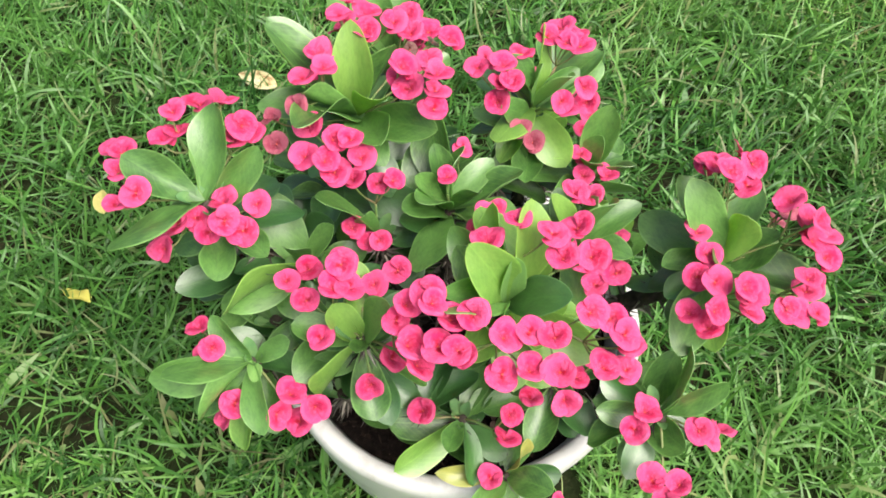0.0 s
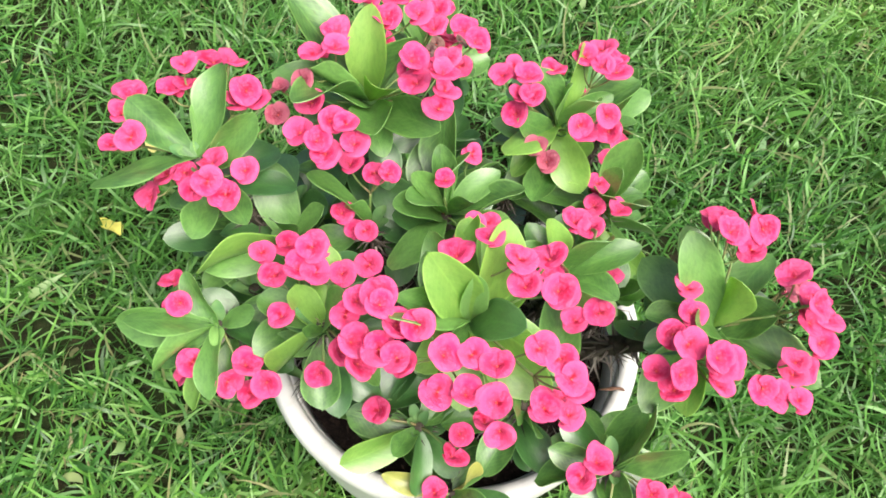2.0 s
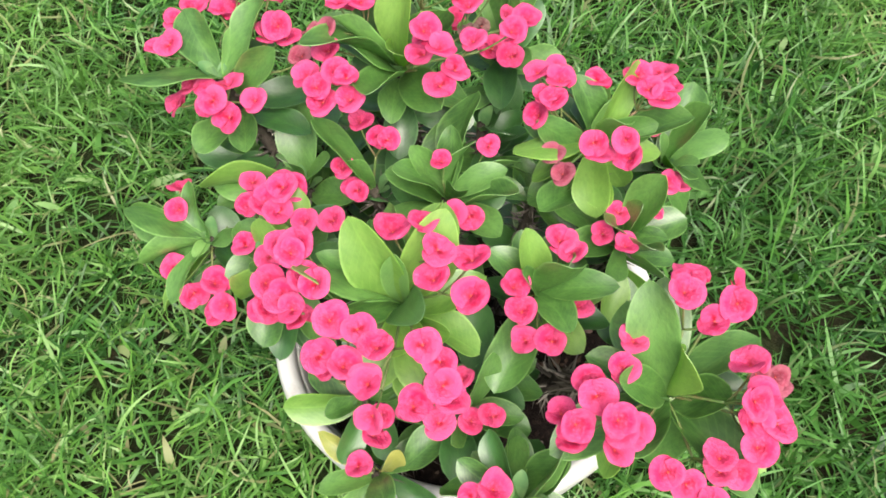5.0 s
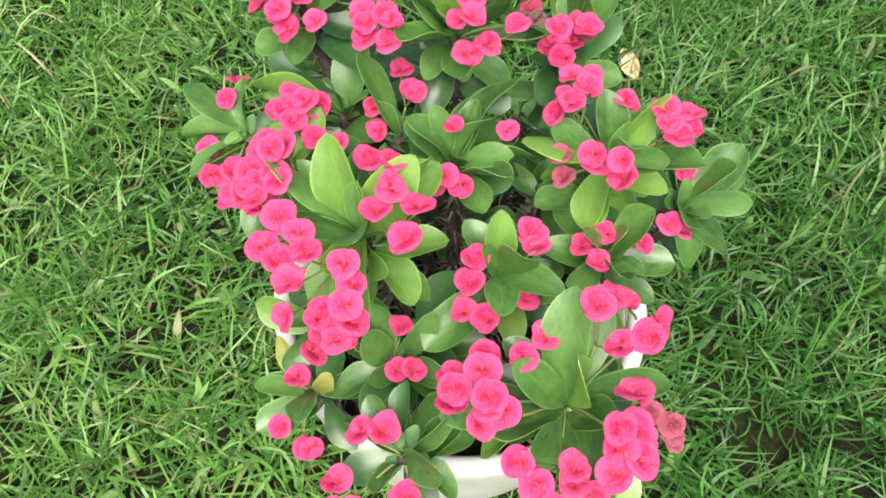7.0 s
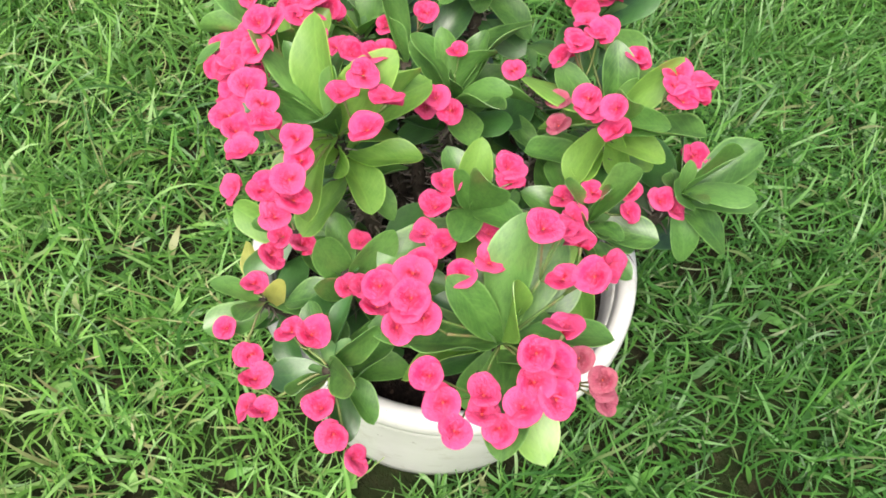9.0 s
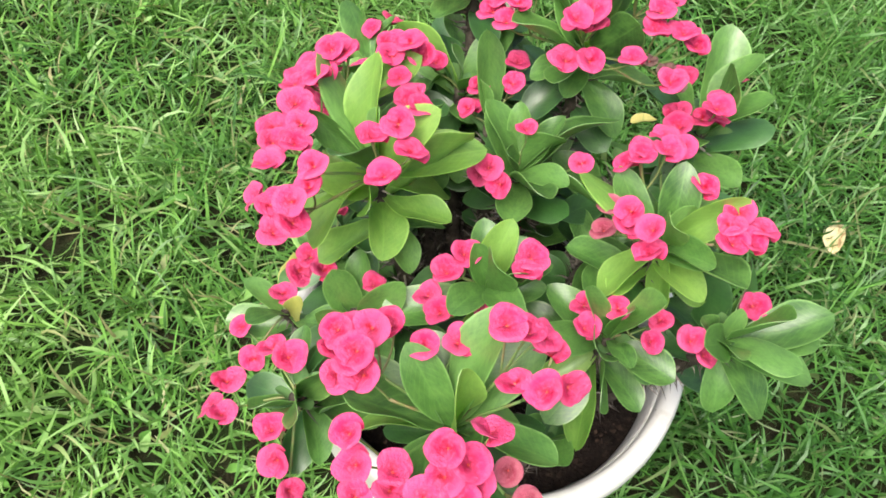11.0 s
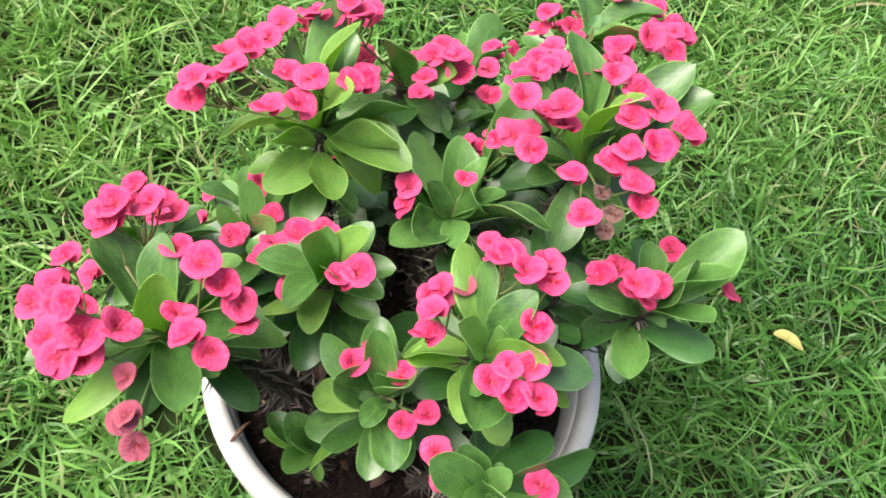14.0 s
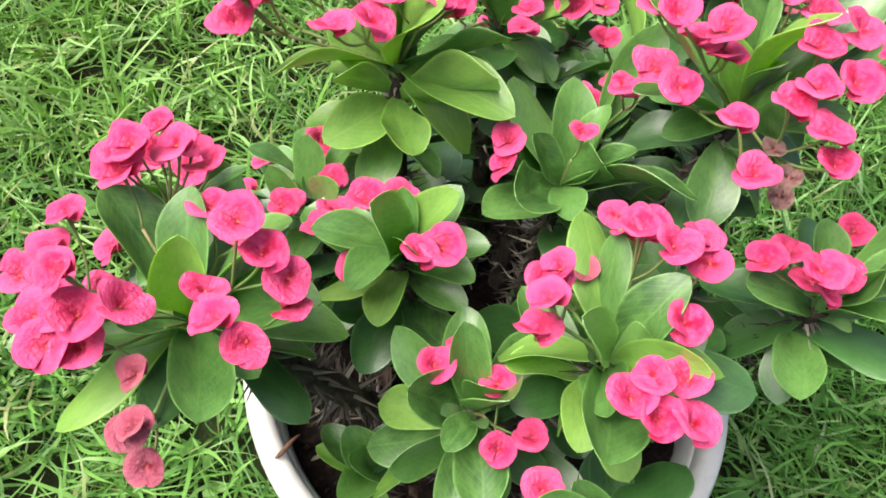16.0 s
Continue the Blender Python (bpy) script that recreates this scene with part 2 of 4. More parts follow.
def tube(points, radii, sides=8):
    """A closed tapered tube along points."""
    points = [Vector(p) for p in points]
    verts, faces = [], []
    side = Vector((0.31, 0.95, 0.05))
    for n, p in enumerate(points):
        ahead = (points[min(n + 1, len(points) - 1)] - points[max(n - 1, 0)]).normalized()
        side = (side - ahead * side.dot(ahead)).normalized()
        other = ahead.cross(side)
        for k in range(sides):
            a = 2 * math.pi * k / sides
            verts.append(p + (side * math.cos(a) + other * math.sin(a)) * radii[n])
    for n in range(len(points) - 1):
        for k in range(sides):
            a, b = n * sides + k, n * sides + (k + 1) % sides
            faces.append((a, b, b + sides, a + sides))
    faces.append(tuple(range(sides))[::-1])
    faces.append(tuple(range(len(verts) - sides, len(verts))))
    return verts, faces


def bezier(a, b, c, d, n):
    out = []
    for k in range(n + 1):
        t = k / n
        out.append(a * (1 - t) ** 3 + b * 3 * t * (1 - t) ** 2 + c * 3 * t * t * (1 - t) + d * t ** 3)
    return out


def frame_of(origin, along, up, scale):
    """x along, z as near to up as can be."""
    x = along.normalized()
    z = (up - x * up.dot(x)).normalized()
    y = z.cross(x)
    m = Matrix((x, y, z)).transposed().to_4x4()
    return Matrix.Translation(origin) @ m @ Matrix.Diagonal((*scale, 1))


# ---- ground and lawn ----
def ground():
    n, half = 60, 40.0
    verts, faces = [], []
    for j in range(n + 1):
        for i in range(n + 1):
            u, v = 2 * i / n - 1, 2 * j / n - 1
            x, y = half * u * abs(u) ** 2, half * v * abs(v) ** 2
            verts.append((x, y, 0.006 * noise.noise((x * 3, y * 3, 0)) - 0.004))
    for j in range(n):
        for i in range(n):
            a = j * (n + 1) + i
            faces.append((a, a + 1, a + n + 2, a + n + 1))
    ob = new("ground", mesh_of("ground", verts, faces, EARTH))
    tagged(ob, "brown earth with thatch under the lawn", "ground", kind="structure")


def lawn(count, near, far, label, seed):
    rng = np.random.default_rng(seed)
    per = 7
    tufts = count // per
    r = np.sqrt(rng.uniform(near ** 2, far ** 2, tufts))
    a = rng.uniform(0, 2 * np.pi, tufts)
    cx, cy = r * np.cos(a) - 0.15, r * np.sin(a)
    # thinning out towards the far edge
    thin = 1 - 0.8 * np.clip((np.hypot(cx, cy) - 0.72 * far) / (0.28 * far), 0, 1)
    keep = (np.hypot(cx, cy) > 0.168) & (rng.random(tufts) < thin) & (rng.random(tufts) < 0.85 + 0.15 * np.clip((np.hypot(cx, cy) - 0.40) / 0.35, 0, 1))
    cx, cy = cx[keep], cy[keep]
    drift = np.array([3.2 * noise.noise((x * 2.2, y * 2.2, 5)) for x, y in zip(cx, cy)])
    lush = np.array([noise.noise((x * 4.5, y * 4.5, 9)) + 0.5 * noise.noise((x * 14, y * 14, 2)) for x, y in zip(cx, cy)])
    x0 = np.repeat(cx, per) + rng.normal(0, 0.010, len(cx) * per)
    y0 = np.repeat(cy, per) + rng.normal(0, 0.010, len(cx) * per)
    n = len(x0)
    kind = rng.random(n)
    herb, straw = kind < 0.05, kind > 0.955
    turn = np.repeat(drift, per) + rng.normal(0, 1.7, n)
    length = rng.gamma(6, 0.0094, n).clip(0.018, 0.13) * (1 + 0.35 * np.repeat(lush, per))
    width = rng.uniform(0.0009, 0.0024, n) * (0.75 + 4.5 * length.clip(0, 0.09))
    length, width = np.where(herb, 0.6 * length, np.where(straw, 1.35 * length, length)), np.where(herb, 0.0055, np.where(straw, 0.0008, width))
    lean, bend = rng.uniform(0.1, 1.25, n), rng.uniform(-0.1, 1.6, n)
    arc, twist = rng.normal(0, 1.0, n), rng.normal(0, 0.7, n)
    levels = 6
    wide = 2 * levels - 1
    verts = np.zeros((n, wide, 3))
    mx, my, pz, step = x0.copy(), y0.copy(), np.zeros(n), length / (levels - 1)
    shape = (0.7, 1.0, 1.0, 0.85, 0.5, 0.0)
    for k in range(levels):
        f = k / (levels - 1)
        ang, way = lean + bend * f, turn + arc * f
        if k:
            mx, my, pz = mx + np.sin(ang) * np.cos(way) * step, my + np.sin(ang) * np.sin(way) * step, pz + np.cos(ang) * step
        pz = np.maximum(pz, 0.004 + 0.003 * k)
        half = width * shape[k]
        wx, wy, wz = -np.sin(way) * half * np.cos(twist), np.cos(way) * half * np.cos(twist), np.sin(twist) * half
        if k < levels - 1:
            verts[:, 2 * k] = np.stack([mx - wx, my - wy, pz - wz], 1)
            verts[:, 2 * k + 1] = np.stack([mx + wx, my + wy, pz + wz], 1)
        else:
            verts[:, 2 * k] = np.stack([mx, my, pz], 1)
    base = np.arange(n)[:, None] * wide
    quads = np.concatenate([base + np.array((2 * q, 2 * q + 1, 2 * q + 3, 2 * q + 2)) for q in range(levels - 2)], 1).reshape(-1, 4)
    tris = base + np.array((wide - 3, wide - 2, wide - 1))
    me = bpy.data.meshes.new("grass")
    me.vertices.add(n * wide)
    me.vertices.foreach_set("co", verts.ravel())
    loops = np.concatenate([quads.ravel(), tris.ravel()])
    sizes = np.concatenate([np.full(len(quads), 4), np.full(len(tris), 3)])
    me.loops.add(len(loops))
    me.loops.foreach_set("vertex_index", loops.astype(np.int32))
    me.polygons.add(len(sizes))
    me.polygons.foreach_set("loop_start", np.concatenate([[0], np.cumsum(sizes)[:-1]]).astype(np.int32))
    me.polygons.foreach_set("use_smooth", np.ones(len(sizes), bool))
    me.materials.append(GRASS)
    me.update(calc_edges=True)
    tagged(new("grass", me), label, "grass", kind="stuff")


# ---- pot and soil ----
RIM, TOP, SOIL_Z = 0.195, 0.240, 0.195


def lathe(profile, sides=96):
    verts, faces = [], []
    for r, z in profile:
        for k in range(sides):
            a = 2 * math.pi * k / sides
            wob = 1 + 0.004 * math.sin(3 * a + 1) + 0.003 * math.sin(5 * a)
            verts.append((r * wob * math.cos(a), r * wob * math.sin(a), z))
    for n in range(len(profile) - 1):
        for k in range(sides):
            a, b = n * sides + k, n * sides + (k + 1) % sides
            faces.append((a, b, b + sides, a + sides))
    return verts, faces


def pot():
    thing = tagged(new("flower_pot"), "round white glazed flower pot with worn rim standing on the lawn", "flower pot")
    outer = [(0.02, 0.004), (0.146, 0.004), (0.153, 0.010), (0.159, 0.035), (0.168, 0.075), (0.177, 0.120), (0.185, 0.165), (0.190, 0.200), (0.192, 0.214)]
    inner = [(0.172, 0.222), (0.168, 0.205), (0.162, 0.160), (0.150, 0.110), (0.02, 0.100)]
    v, f = lathe(outer + [(0.191, 0.218), (0.174, 0.224)] + inner)
    placed("body", mesh_of("pot_body", v, f, GLAZE), thing, Matrix())
    lip = [(0.1735, 0.213), (0.1925, 0.213), (0.1945, 0.219), (0.1955, 0.226), (RIM, 0.232), (0.1935, 0.237), (0.191, TOP), (0.183, TOP), (0.1785, 0.238), (0.1755, 0.232), (0.1745, 0.222), (0.1735, 0.213)]
    v, f = lathe(lip)
    placed("rim", mesh_of("pot_rim", v, f, GLAZE), thing, Matrix(), "rounded white rim with small chips and grime")


def soil():
    rings, sides = 26, 72
    verts, faces = [(0, 0, SOIL_Z + 0.012)], []
    for n in range(1, rings + 1):
        r = 0.1655 * n / rings
        for k in range(sides):
            a = 2 * math.pi * k / sides
            x, y = r * math.cos(a), r * math.sin(a)
            z = SOIL_Z + 0.012 * (1 - (r / 0.165) ** 2) + 0.010 * noise.noise((x * 28, y * 28, 3)) + 0.006 * noise.noise((x * 80, y * 80, 7))
            verts.append((x, y, z))
    for k in range(sides):
        faces.append((0, 1 + k, 1 + (k + 1) % sides))
    for n in range(rings - 1):
        for k in range(sides):
            a, b = 1 + n * sides + k, 1 + n * sides + (k + 1) % sides
            faces.append((a, a + sides, b + sides, b))
    ob = new("potting_soil", mesh_of("soil", verts, faces, SOIL))
    tagged(ob, "dark brown crumbly potting soil filling the white pot", "soil")
    # crumbs and chips of bark on the soil
    rng = random.Random(5)
    verts, faces = [], []
    for _ in range(900):
        r, a = 0.160 * math.sqrt(rng.random()), rng.uniform(0, 6.283)
        x, y, s = r * math.cos(a), r * math.sin(a), rng.uniform(0.0012, 0.0042)
        z = SOIL_Z + 0.012 * (1 - (r / 0.165) ** 2) + 0.010 * noise.noise((x * 28, y * 28, 3))
        m = Matrix.Translation((x, y, z)) @ Euler([rng.uniform(0, 6) for _ in range(3)]).to_matrix().to_4x4() @ Matrix.Diagonal((s * rng.uniform(0.6, 2), s, s * rng.uniform(0.3, 0.8), 1))
        b = len(verts)
        verts += [m @ Vector(p) for p in ((1, 0, 0), (-1, 0, 0), (0, 1, 0), (0, -1, 0), (0, 0, 1), (0, 0, -1))]
        faces += [tuple(b + i for i in t) for t in ((0, 2, 4), (2, 1, 4), (1, 3, 4), (3, 0, 4), (2, 0, 5), (1, 2, 5), (3, 1, 5), (0, 3, 5))]
    placed("crumb", tagged_mesh(verts, faces), ob, Matrix())["kind"] = "stuff"


def litter(count, seed):
    """Shrivelled brown leaves lying on the soil."""
    rng = random.Random(seed)
    shapes = [leaf_mesh(LITTER, rng.uniform(1.5, 3.0), rng.uniform(1.5, 3.5), rng.uniform(2, 4), 0.55, 40 + k) for k in range(3)]
    for _ in range(count):
        r, a, turn = rng.uniform(0.05, 0.145), rng.uniform(-1.2, 1.6), rng.uniform(0, 6.28)
        x, y, size = r * math.cos(a), r * math.sin(a), rng.uniform(0.014, 0.026)
        z = SOIL_Z + 0.012 * (1 - (r / 0.165) ** 2) + 0.010 * noise.noise((x * 28, y * 28, 3)) + 0.002
        ob = new("withered_leaf", rng.choice(shapes))
        ob.matrix_world = frame_of(Vector((x, y, z)), Vector((math.cos(turn), math.sin(turn), 0.1)), Vector((rng.gauss(0, 0.3), rng.gauss(0, 0.3), 1)), (size, size * 0.5, size))
        tagged(ob, "shrivelled reddish-brown dead leaf lying on the dark soil", "dead leaf", group="dead leaves on the soil")


def tagged_mesh(verts, faces):
    return mesh_of("crumb", verts, faces, CRUMB, False)


LITTER = leaf_material("withered_leaf", (0.050, 0.026, 0.018), (0.095, 0.050, 0.034), (0.15, 0.085, 0.055), 0.65, 0.1, 0.0)
CRUMB, tree, shader = material("soil_crumb", 0.95, 0.15)
chance = tree.nodes.new("ShaderNodeNewGeometry").outputs["Random Per Island"]
tree.links.new(ramp(tree, chance, [(0.0, (0.008, 0.005, 0.004)), (0.7, (0.030, 0.020, 0.015)), (0.95, (0.085, 0.055, 0.038)), (0.99, (0.25, 0.21, 0.17))]), shader.inputs["Base Color"])


# ---- leaves and flowers ----
def leaf_mesh(mat, arch, fold, wave, peak, seed):
    """A leaf one unit long and one wide: wedge-shaped at the base, broadest at peak, round-ended with a tiny point."""
    rng = random.Random(seed)
    rows, cols = 14, 6
    phase, sway, skew = rng.uniform(0, 6), rng.uniform(-0.07, 0.07), rng.uniform(-0.06, 0.06)
    verts, faces = [], []
    for i in range(rows + 1):
        t = 1 - (1 - i / rows) ** 1.6
        if t < peak:
            half = 0.5 * (0.06 + 0.94 * math.sin(math.pi / 2 * t / peak) ** 0.95)
        else:
            half = 0.5 * max(0.02, 1 - ((t - peak) / (1 - peak)) ** 2.15) ** 0.56
        half *= 1 + 0.035 * math.sin(9 * t + phase) * (0.2 < t < 0.95)
        for j in range(cols + 1):
            s = 2 * j / cols - 1
            y = s * half * (1 + skew * s)
            crease = 0.020 * (1 - abs(s)) ** 2 * math.sin(math.pi * min(1, 1.15 * t))
            z = 0.08 * arch * math.sin(math.pi * t) + fold * 0.30 * y * y - crease + wave * 0.020 * math.sin(8 * t + phase + 1.5 * (s > 0)) * abs(s) ** 1.5 * min(1, 3 * half)
            verts.append((t + 0.02 * (1 - abs(s)) ** 2 * (i == rows), y + sway * math.sin(math.pi * t), z))
    for i in range(rows):
        for j in range(cols):
            a = i * (cols + 1) + j
            faces.append((a, a + 1, a + cols + 2, a + cols + 1))
    # underside, a hair below, closed round the edge
    n = len(verts)
    verts += [(x, y, z - 0.007) for x, y, z in verts]
    faces += [tuple(n + k for k in f[::-1]) for f in faces]
    border = [j for j in range(cols + 1)] + [i * (cols + 1) + cols for i in range(1, rows + 1)] + [rows * (cols + 1) + j for j in range(cols - 1, -1, -1)] + [i * (cols + 1) for i in range(rows - 1, 0, -1)]
    # the thin edge has corners of its own, so that it stays crisp
    b, e = len(verts), len(border)
    verts += [verts[k] for k in border] + [verts[n + k] for k in border]
    faces += [(b + k, b + e + k, b + e + (k + 1) % e, b + (k + 1) % e) for k in range(e)]
    me = mesh_of("leaf", verts, faces, mat)
    # u runs along the leaf, v across it
    spread = me.uv_layers.new(name="leaf")
    place = [((k % n) // (cols + 1) / rows, (k % n) % (cols + 1) / cols) for k in [*range(2 * n), *border, *border]]
    for loop in me.loops:
        spread.data[loop.index].uv = place[loop.vertex_index]
    return me


SHAPES = [(0.5, 0.9, 1.0, 0.62), (0.9, 0.5, 0.7, 0.58), (0.2, 1.5, 1.3, 0.64), (1.1, 0.6, 0.9, 0.60), (-0.2, 1.2, 1.6, 0.66), (0.5, 1.7, 1.0, 0.59), (0.8, -0.4, 1.2, 0.63), (1.3, 1.0, 0.6, 0.61)]
LEAVES = [leaf_mesh(LEAF, *s, k) for k, s in enumerate(SHAPES)]
YOUNG_LEAVES = [leaf_mesh(YOUNG, *s, k) for k, s in enumerate(SHAPES)]
LIGHT_LEAVES = [leaf_mesh(LIGHT, *s, k) for k, s in enumerate(SHAPES)]
LIGHT_LEAVES = [leaf_mesh(LIGHT, *s, k) for k, s in enumerate(SHAPES)]
DEEP_SHADED_LEAVES = [leaf_mesh(DEEP_SHADED, *s, k) for k, s in enumerate(SHAPES)]
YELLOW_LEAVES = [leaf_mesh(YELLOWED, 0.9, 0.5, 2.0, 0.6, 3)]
TONES = {".": LEAVES, "d": DEEP_SHADED_LEAVES, "s": YOUNG_LEAVES, "y": LIGHT_LEAVES, "o": YELLOW_LEAVES}


def bract_mesh(mat, seed):
    """Half of a flower: a broad round bract with its base at the origin, one unit being the flower's radius."""
    rng = random.Random(seed)
    rings, spokes = 6, 16
    dent, cup, lift = rng.uniform(0.0, 0.05), rng.uniform(0.7, 1.8), rng.uniform(0.08, 0.26)
    phase, reach, ruffle = rng.uniform(0, 6), rng.uniform(1.0, 1.10), rng.uniform(0.0, 0.035)
    verts, faces = [(0, 0, 0)], []
    for i in range(1, rings + 1):
        u = i / rings
        for j in range(spokes + 1):
            a = math.radians(-114 + 228 * j / spokes)
            edge = (0.23 * math.cos(a) + math.sqrt(0.69 - (0.23 * math.sin(a)) ** 2)) * reach * (1 - dent * math.exp(-(a / 0.2) ** 2)) * (1 + ruffle * math.sin(4 * a + phase))
            r = edge * u
            z = cup * (0.80 * r - 0.42 * r * r) * (0.5 + 0.5 * math.cos(a * 0.8)) + lift * math.sin(a) * r + 0.045 * math.sin(3 * a + phase) * r * r + 0.05 * math.sin(5 * a + 2 * phase) * r ** 4
            verts.append((r * math.cos(a) * (1 - 0.08 * cup), r * math.sin(a), z))
    for j in range(spokes):
        faces.append((0, 1 + j, 2 + j))
    for i in range(rings - 1):
        for j in range(spokes):
            a = 1 + i * (spokes + 1) + j
            faces.append((a, a + spokes + 1, a + spokes + 2, a + 1))
    n = len(verts)
    verts += [(x, y, z - 0.03) for x, y, z in verts]
    faces += [tuple(n + k for k in f[::-1]) for f in faces]
    rim = [1 + (rings - 1) * (spokes + 1) + j for j in range(spokes + 1)]
    b, e = len(verts), len(rim)
    verts += [verts[k] for k in rim] + [verts[n + k] for k in rim]
    faces += [(b + k, b + e + k, b + e + k + 1, b + k + 1) for k in range(spokes)]
    return mesh_of("bract", verts, faces, mat)


BRACTS = [bract_mesh(BRACT, k) for k in range(8)]
FADED = [bract_mesh(BRACT_FADED, 20 + k) for k in range(4)]
WILTED = [bract_mesh(BRACT_WILTED, 30 + k) for k in range(3)]


def eye_mesh():
    """The small cup of nectaries in the middle of a flower."""
    verts, faces = [], []
    for k in range(5):
        a = 2 * math.pi * k / 5
        c = Vector((0.13 * math.cos(a), 0.13 * math.sin(a), 0.13))
        b = len(verts)
        verts += [c + Vector(p) for p in ((0.07, 0, 0), (0, 0.07, 0), (-0.07, 0, 0), (0, -0.07, 0), (0, 0, 0.06), (0, 0, -0.06))]
        faces += [tuple(b + i for i in t) for t in ((0, 1, 4), (1, 2, 4), (2, 3, 4), (3, 0, 4), (1, 0, 5), (2, 1, 5), (3, 2, 5), (0, 3, 5))]
    b = len(verts)
    for z, r in ((0.0, 0.05), (0.09, 0.10), (0.16, 0.07), (0.20, 0.02)):
        verts += [Vector((r * math.cos(k * 1.0472), r * math.sin(k * 1.0472), z)) for k in range(6)]
    for n in range(3):
        faces += [(b + n * 6 + k, b + n * 6 + (k + 1) % 6, b + n * 6 + 6 + (k + 1) % 6, b + n * 6 + 6 + k) for k in range(6)]
    return mesh_of("flower_eye", verts, faces, EYE)


EYE_MESH = eye_mesh()
RNG = random.Random(11)
plant = tagged(new("thorny_flowering_plant"), "thorny shrub with bright pink flowers and oval leaves in white pot", "plant")


def flower(hub, centre, crown, grow, old=0):
    out = centre - crown
    out.z = 0
    face = Vector((0, 0, 0.85)) + Vector((0.18, -0.14, 0)) + out.normalized() * (min(0.42, out.length * 8) * (1 - 0.6 * min(1, max(0, centre.z - crown.z) / 0.05)) + min(0.7, max(0, crown.z - centre.z + 0.005) * 14)) + Vector((RNG.gauss(0, 0.24), RNG.gauss(0, 0.24), 0))
    face.normalize()
    size = grow * RNG.uniform(0.0112, 0.0134) * (1, 0.86, 0.6)[old]
    back = centre - face * 0.005
    mid = hub.lerp(back, 0.6) - face * 0.006
    v, f = tube(bezier(hub, hub.lerp(mid, 0.7), mid, back, 6), [0.0008] * 6 + [0.0014], 6)
    stalk = placed("flower", mesh_of("flower_stalk", v, f, STALK), plant, Matrix(), ("", "faded dusty-pink flower", "wilted purplish-brown flower")[old])
    spin = RNG.uniform(0, 6.28)
    side = Vector((math.cos(spin), math.sin(spin), 0))
    for k in range(2):
        along = (side if k == 0 else -side)
        grown = size * (1.04, 0.92)[k]
        m = frame_of(centre - face * (0.004 - 0.0012 * k), along + face * (-0.10, 0.12)[k], face, (grown, grown * RNG.uniform(0.97, 1.08), grown * RNG.uniform(0.8, 1.2)))
        placed("bract", RNG.choice((BRACTS, FADED, WILTED)[old]), stalk, m)
    placed("eye", EYE_MESH, stalk, frame_of(centre - face * 0.003, side, face, (size * 0.5,) * 3))


def crossed(m, s):
    """How many flowers a leaf of length s would cut through or lie over."""
    local = BLOOMS @ np.array(m.inverted().to_3x3()).T + np.array(m.inverted().translation)
    x, y, z = local[:, 0], np.abs(local[:, 1]), local[:, 2] * s
    half = 0.5 * np.sin(np.pi * np.clip(x, 0.02, 0.98) ** 1.5)
    return float(np.sum((x > 0.05) & (x < 1 + 0.003 / s) & (y < half + 0.010 / s) & (z > -0.012) & (z < 0.007)))


def leaf_pose(base, tip, width, roll, axis):
    """A leaf from base to tip, turned by roll about its own midrib."""
    along = tip - base
    s, a = along.length, along.normalized()
    out = (a - axis * a.dot(axis)).normalized()
    steep = max(0.0, a.z)
    up = Vector((0, 0, 1.0)) * (1 - steep) - out * (0.3 + 0.8 * steep)
    up = (up - a * up.dot(a)).normalized()
    side = up.cross(a)
    return frame_of(base, along, up * math.cos(roll) - side * math.sin(roll), (s, width, s))


PLANS, BLOOMS = [], []


def plan(foot, crown, leaves=(), others=(), low=(), blooms=(), more=(), faded=(), **ways):
    """Notes a shoot; all are built once every flower's place is known."""
    blooms = list(blooms) + list(more)
    PLANS.append((foot, crown, dict(ways, leaves=[*leaves, *others, *low], blooms=blooms, faded=faded)))
    BLOOMS.extend(Vector(crown) + Vector(b) * 0.001 for b in blooms + list(faded))


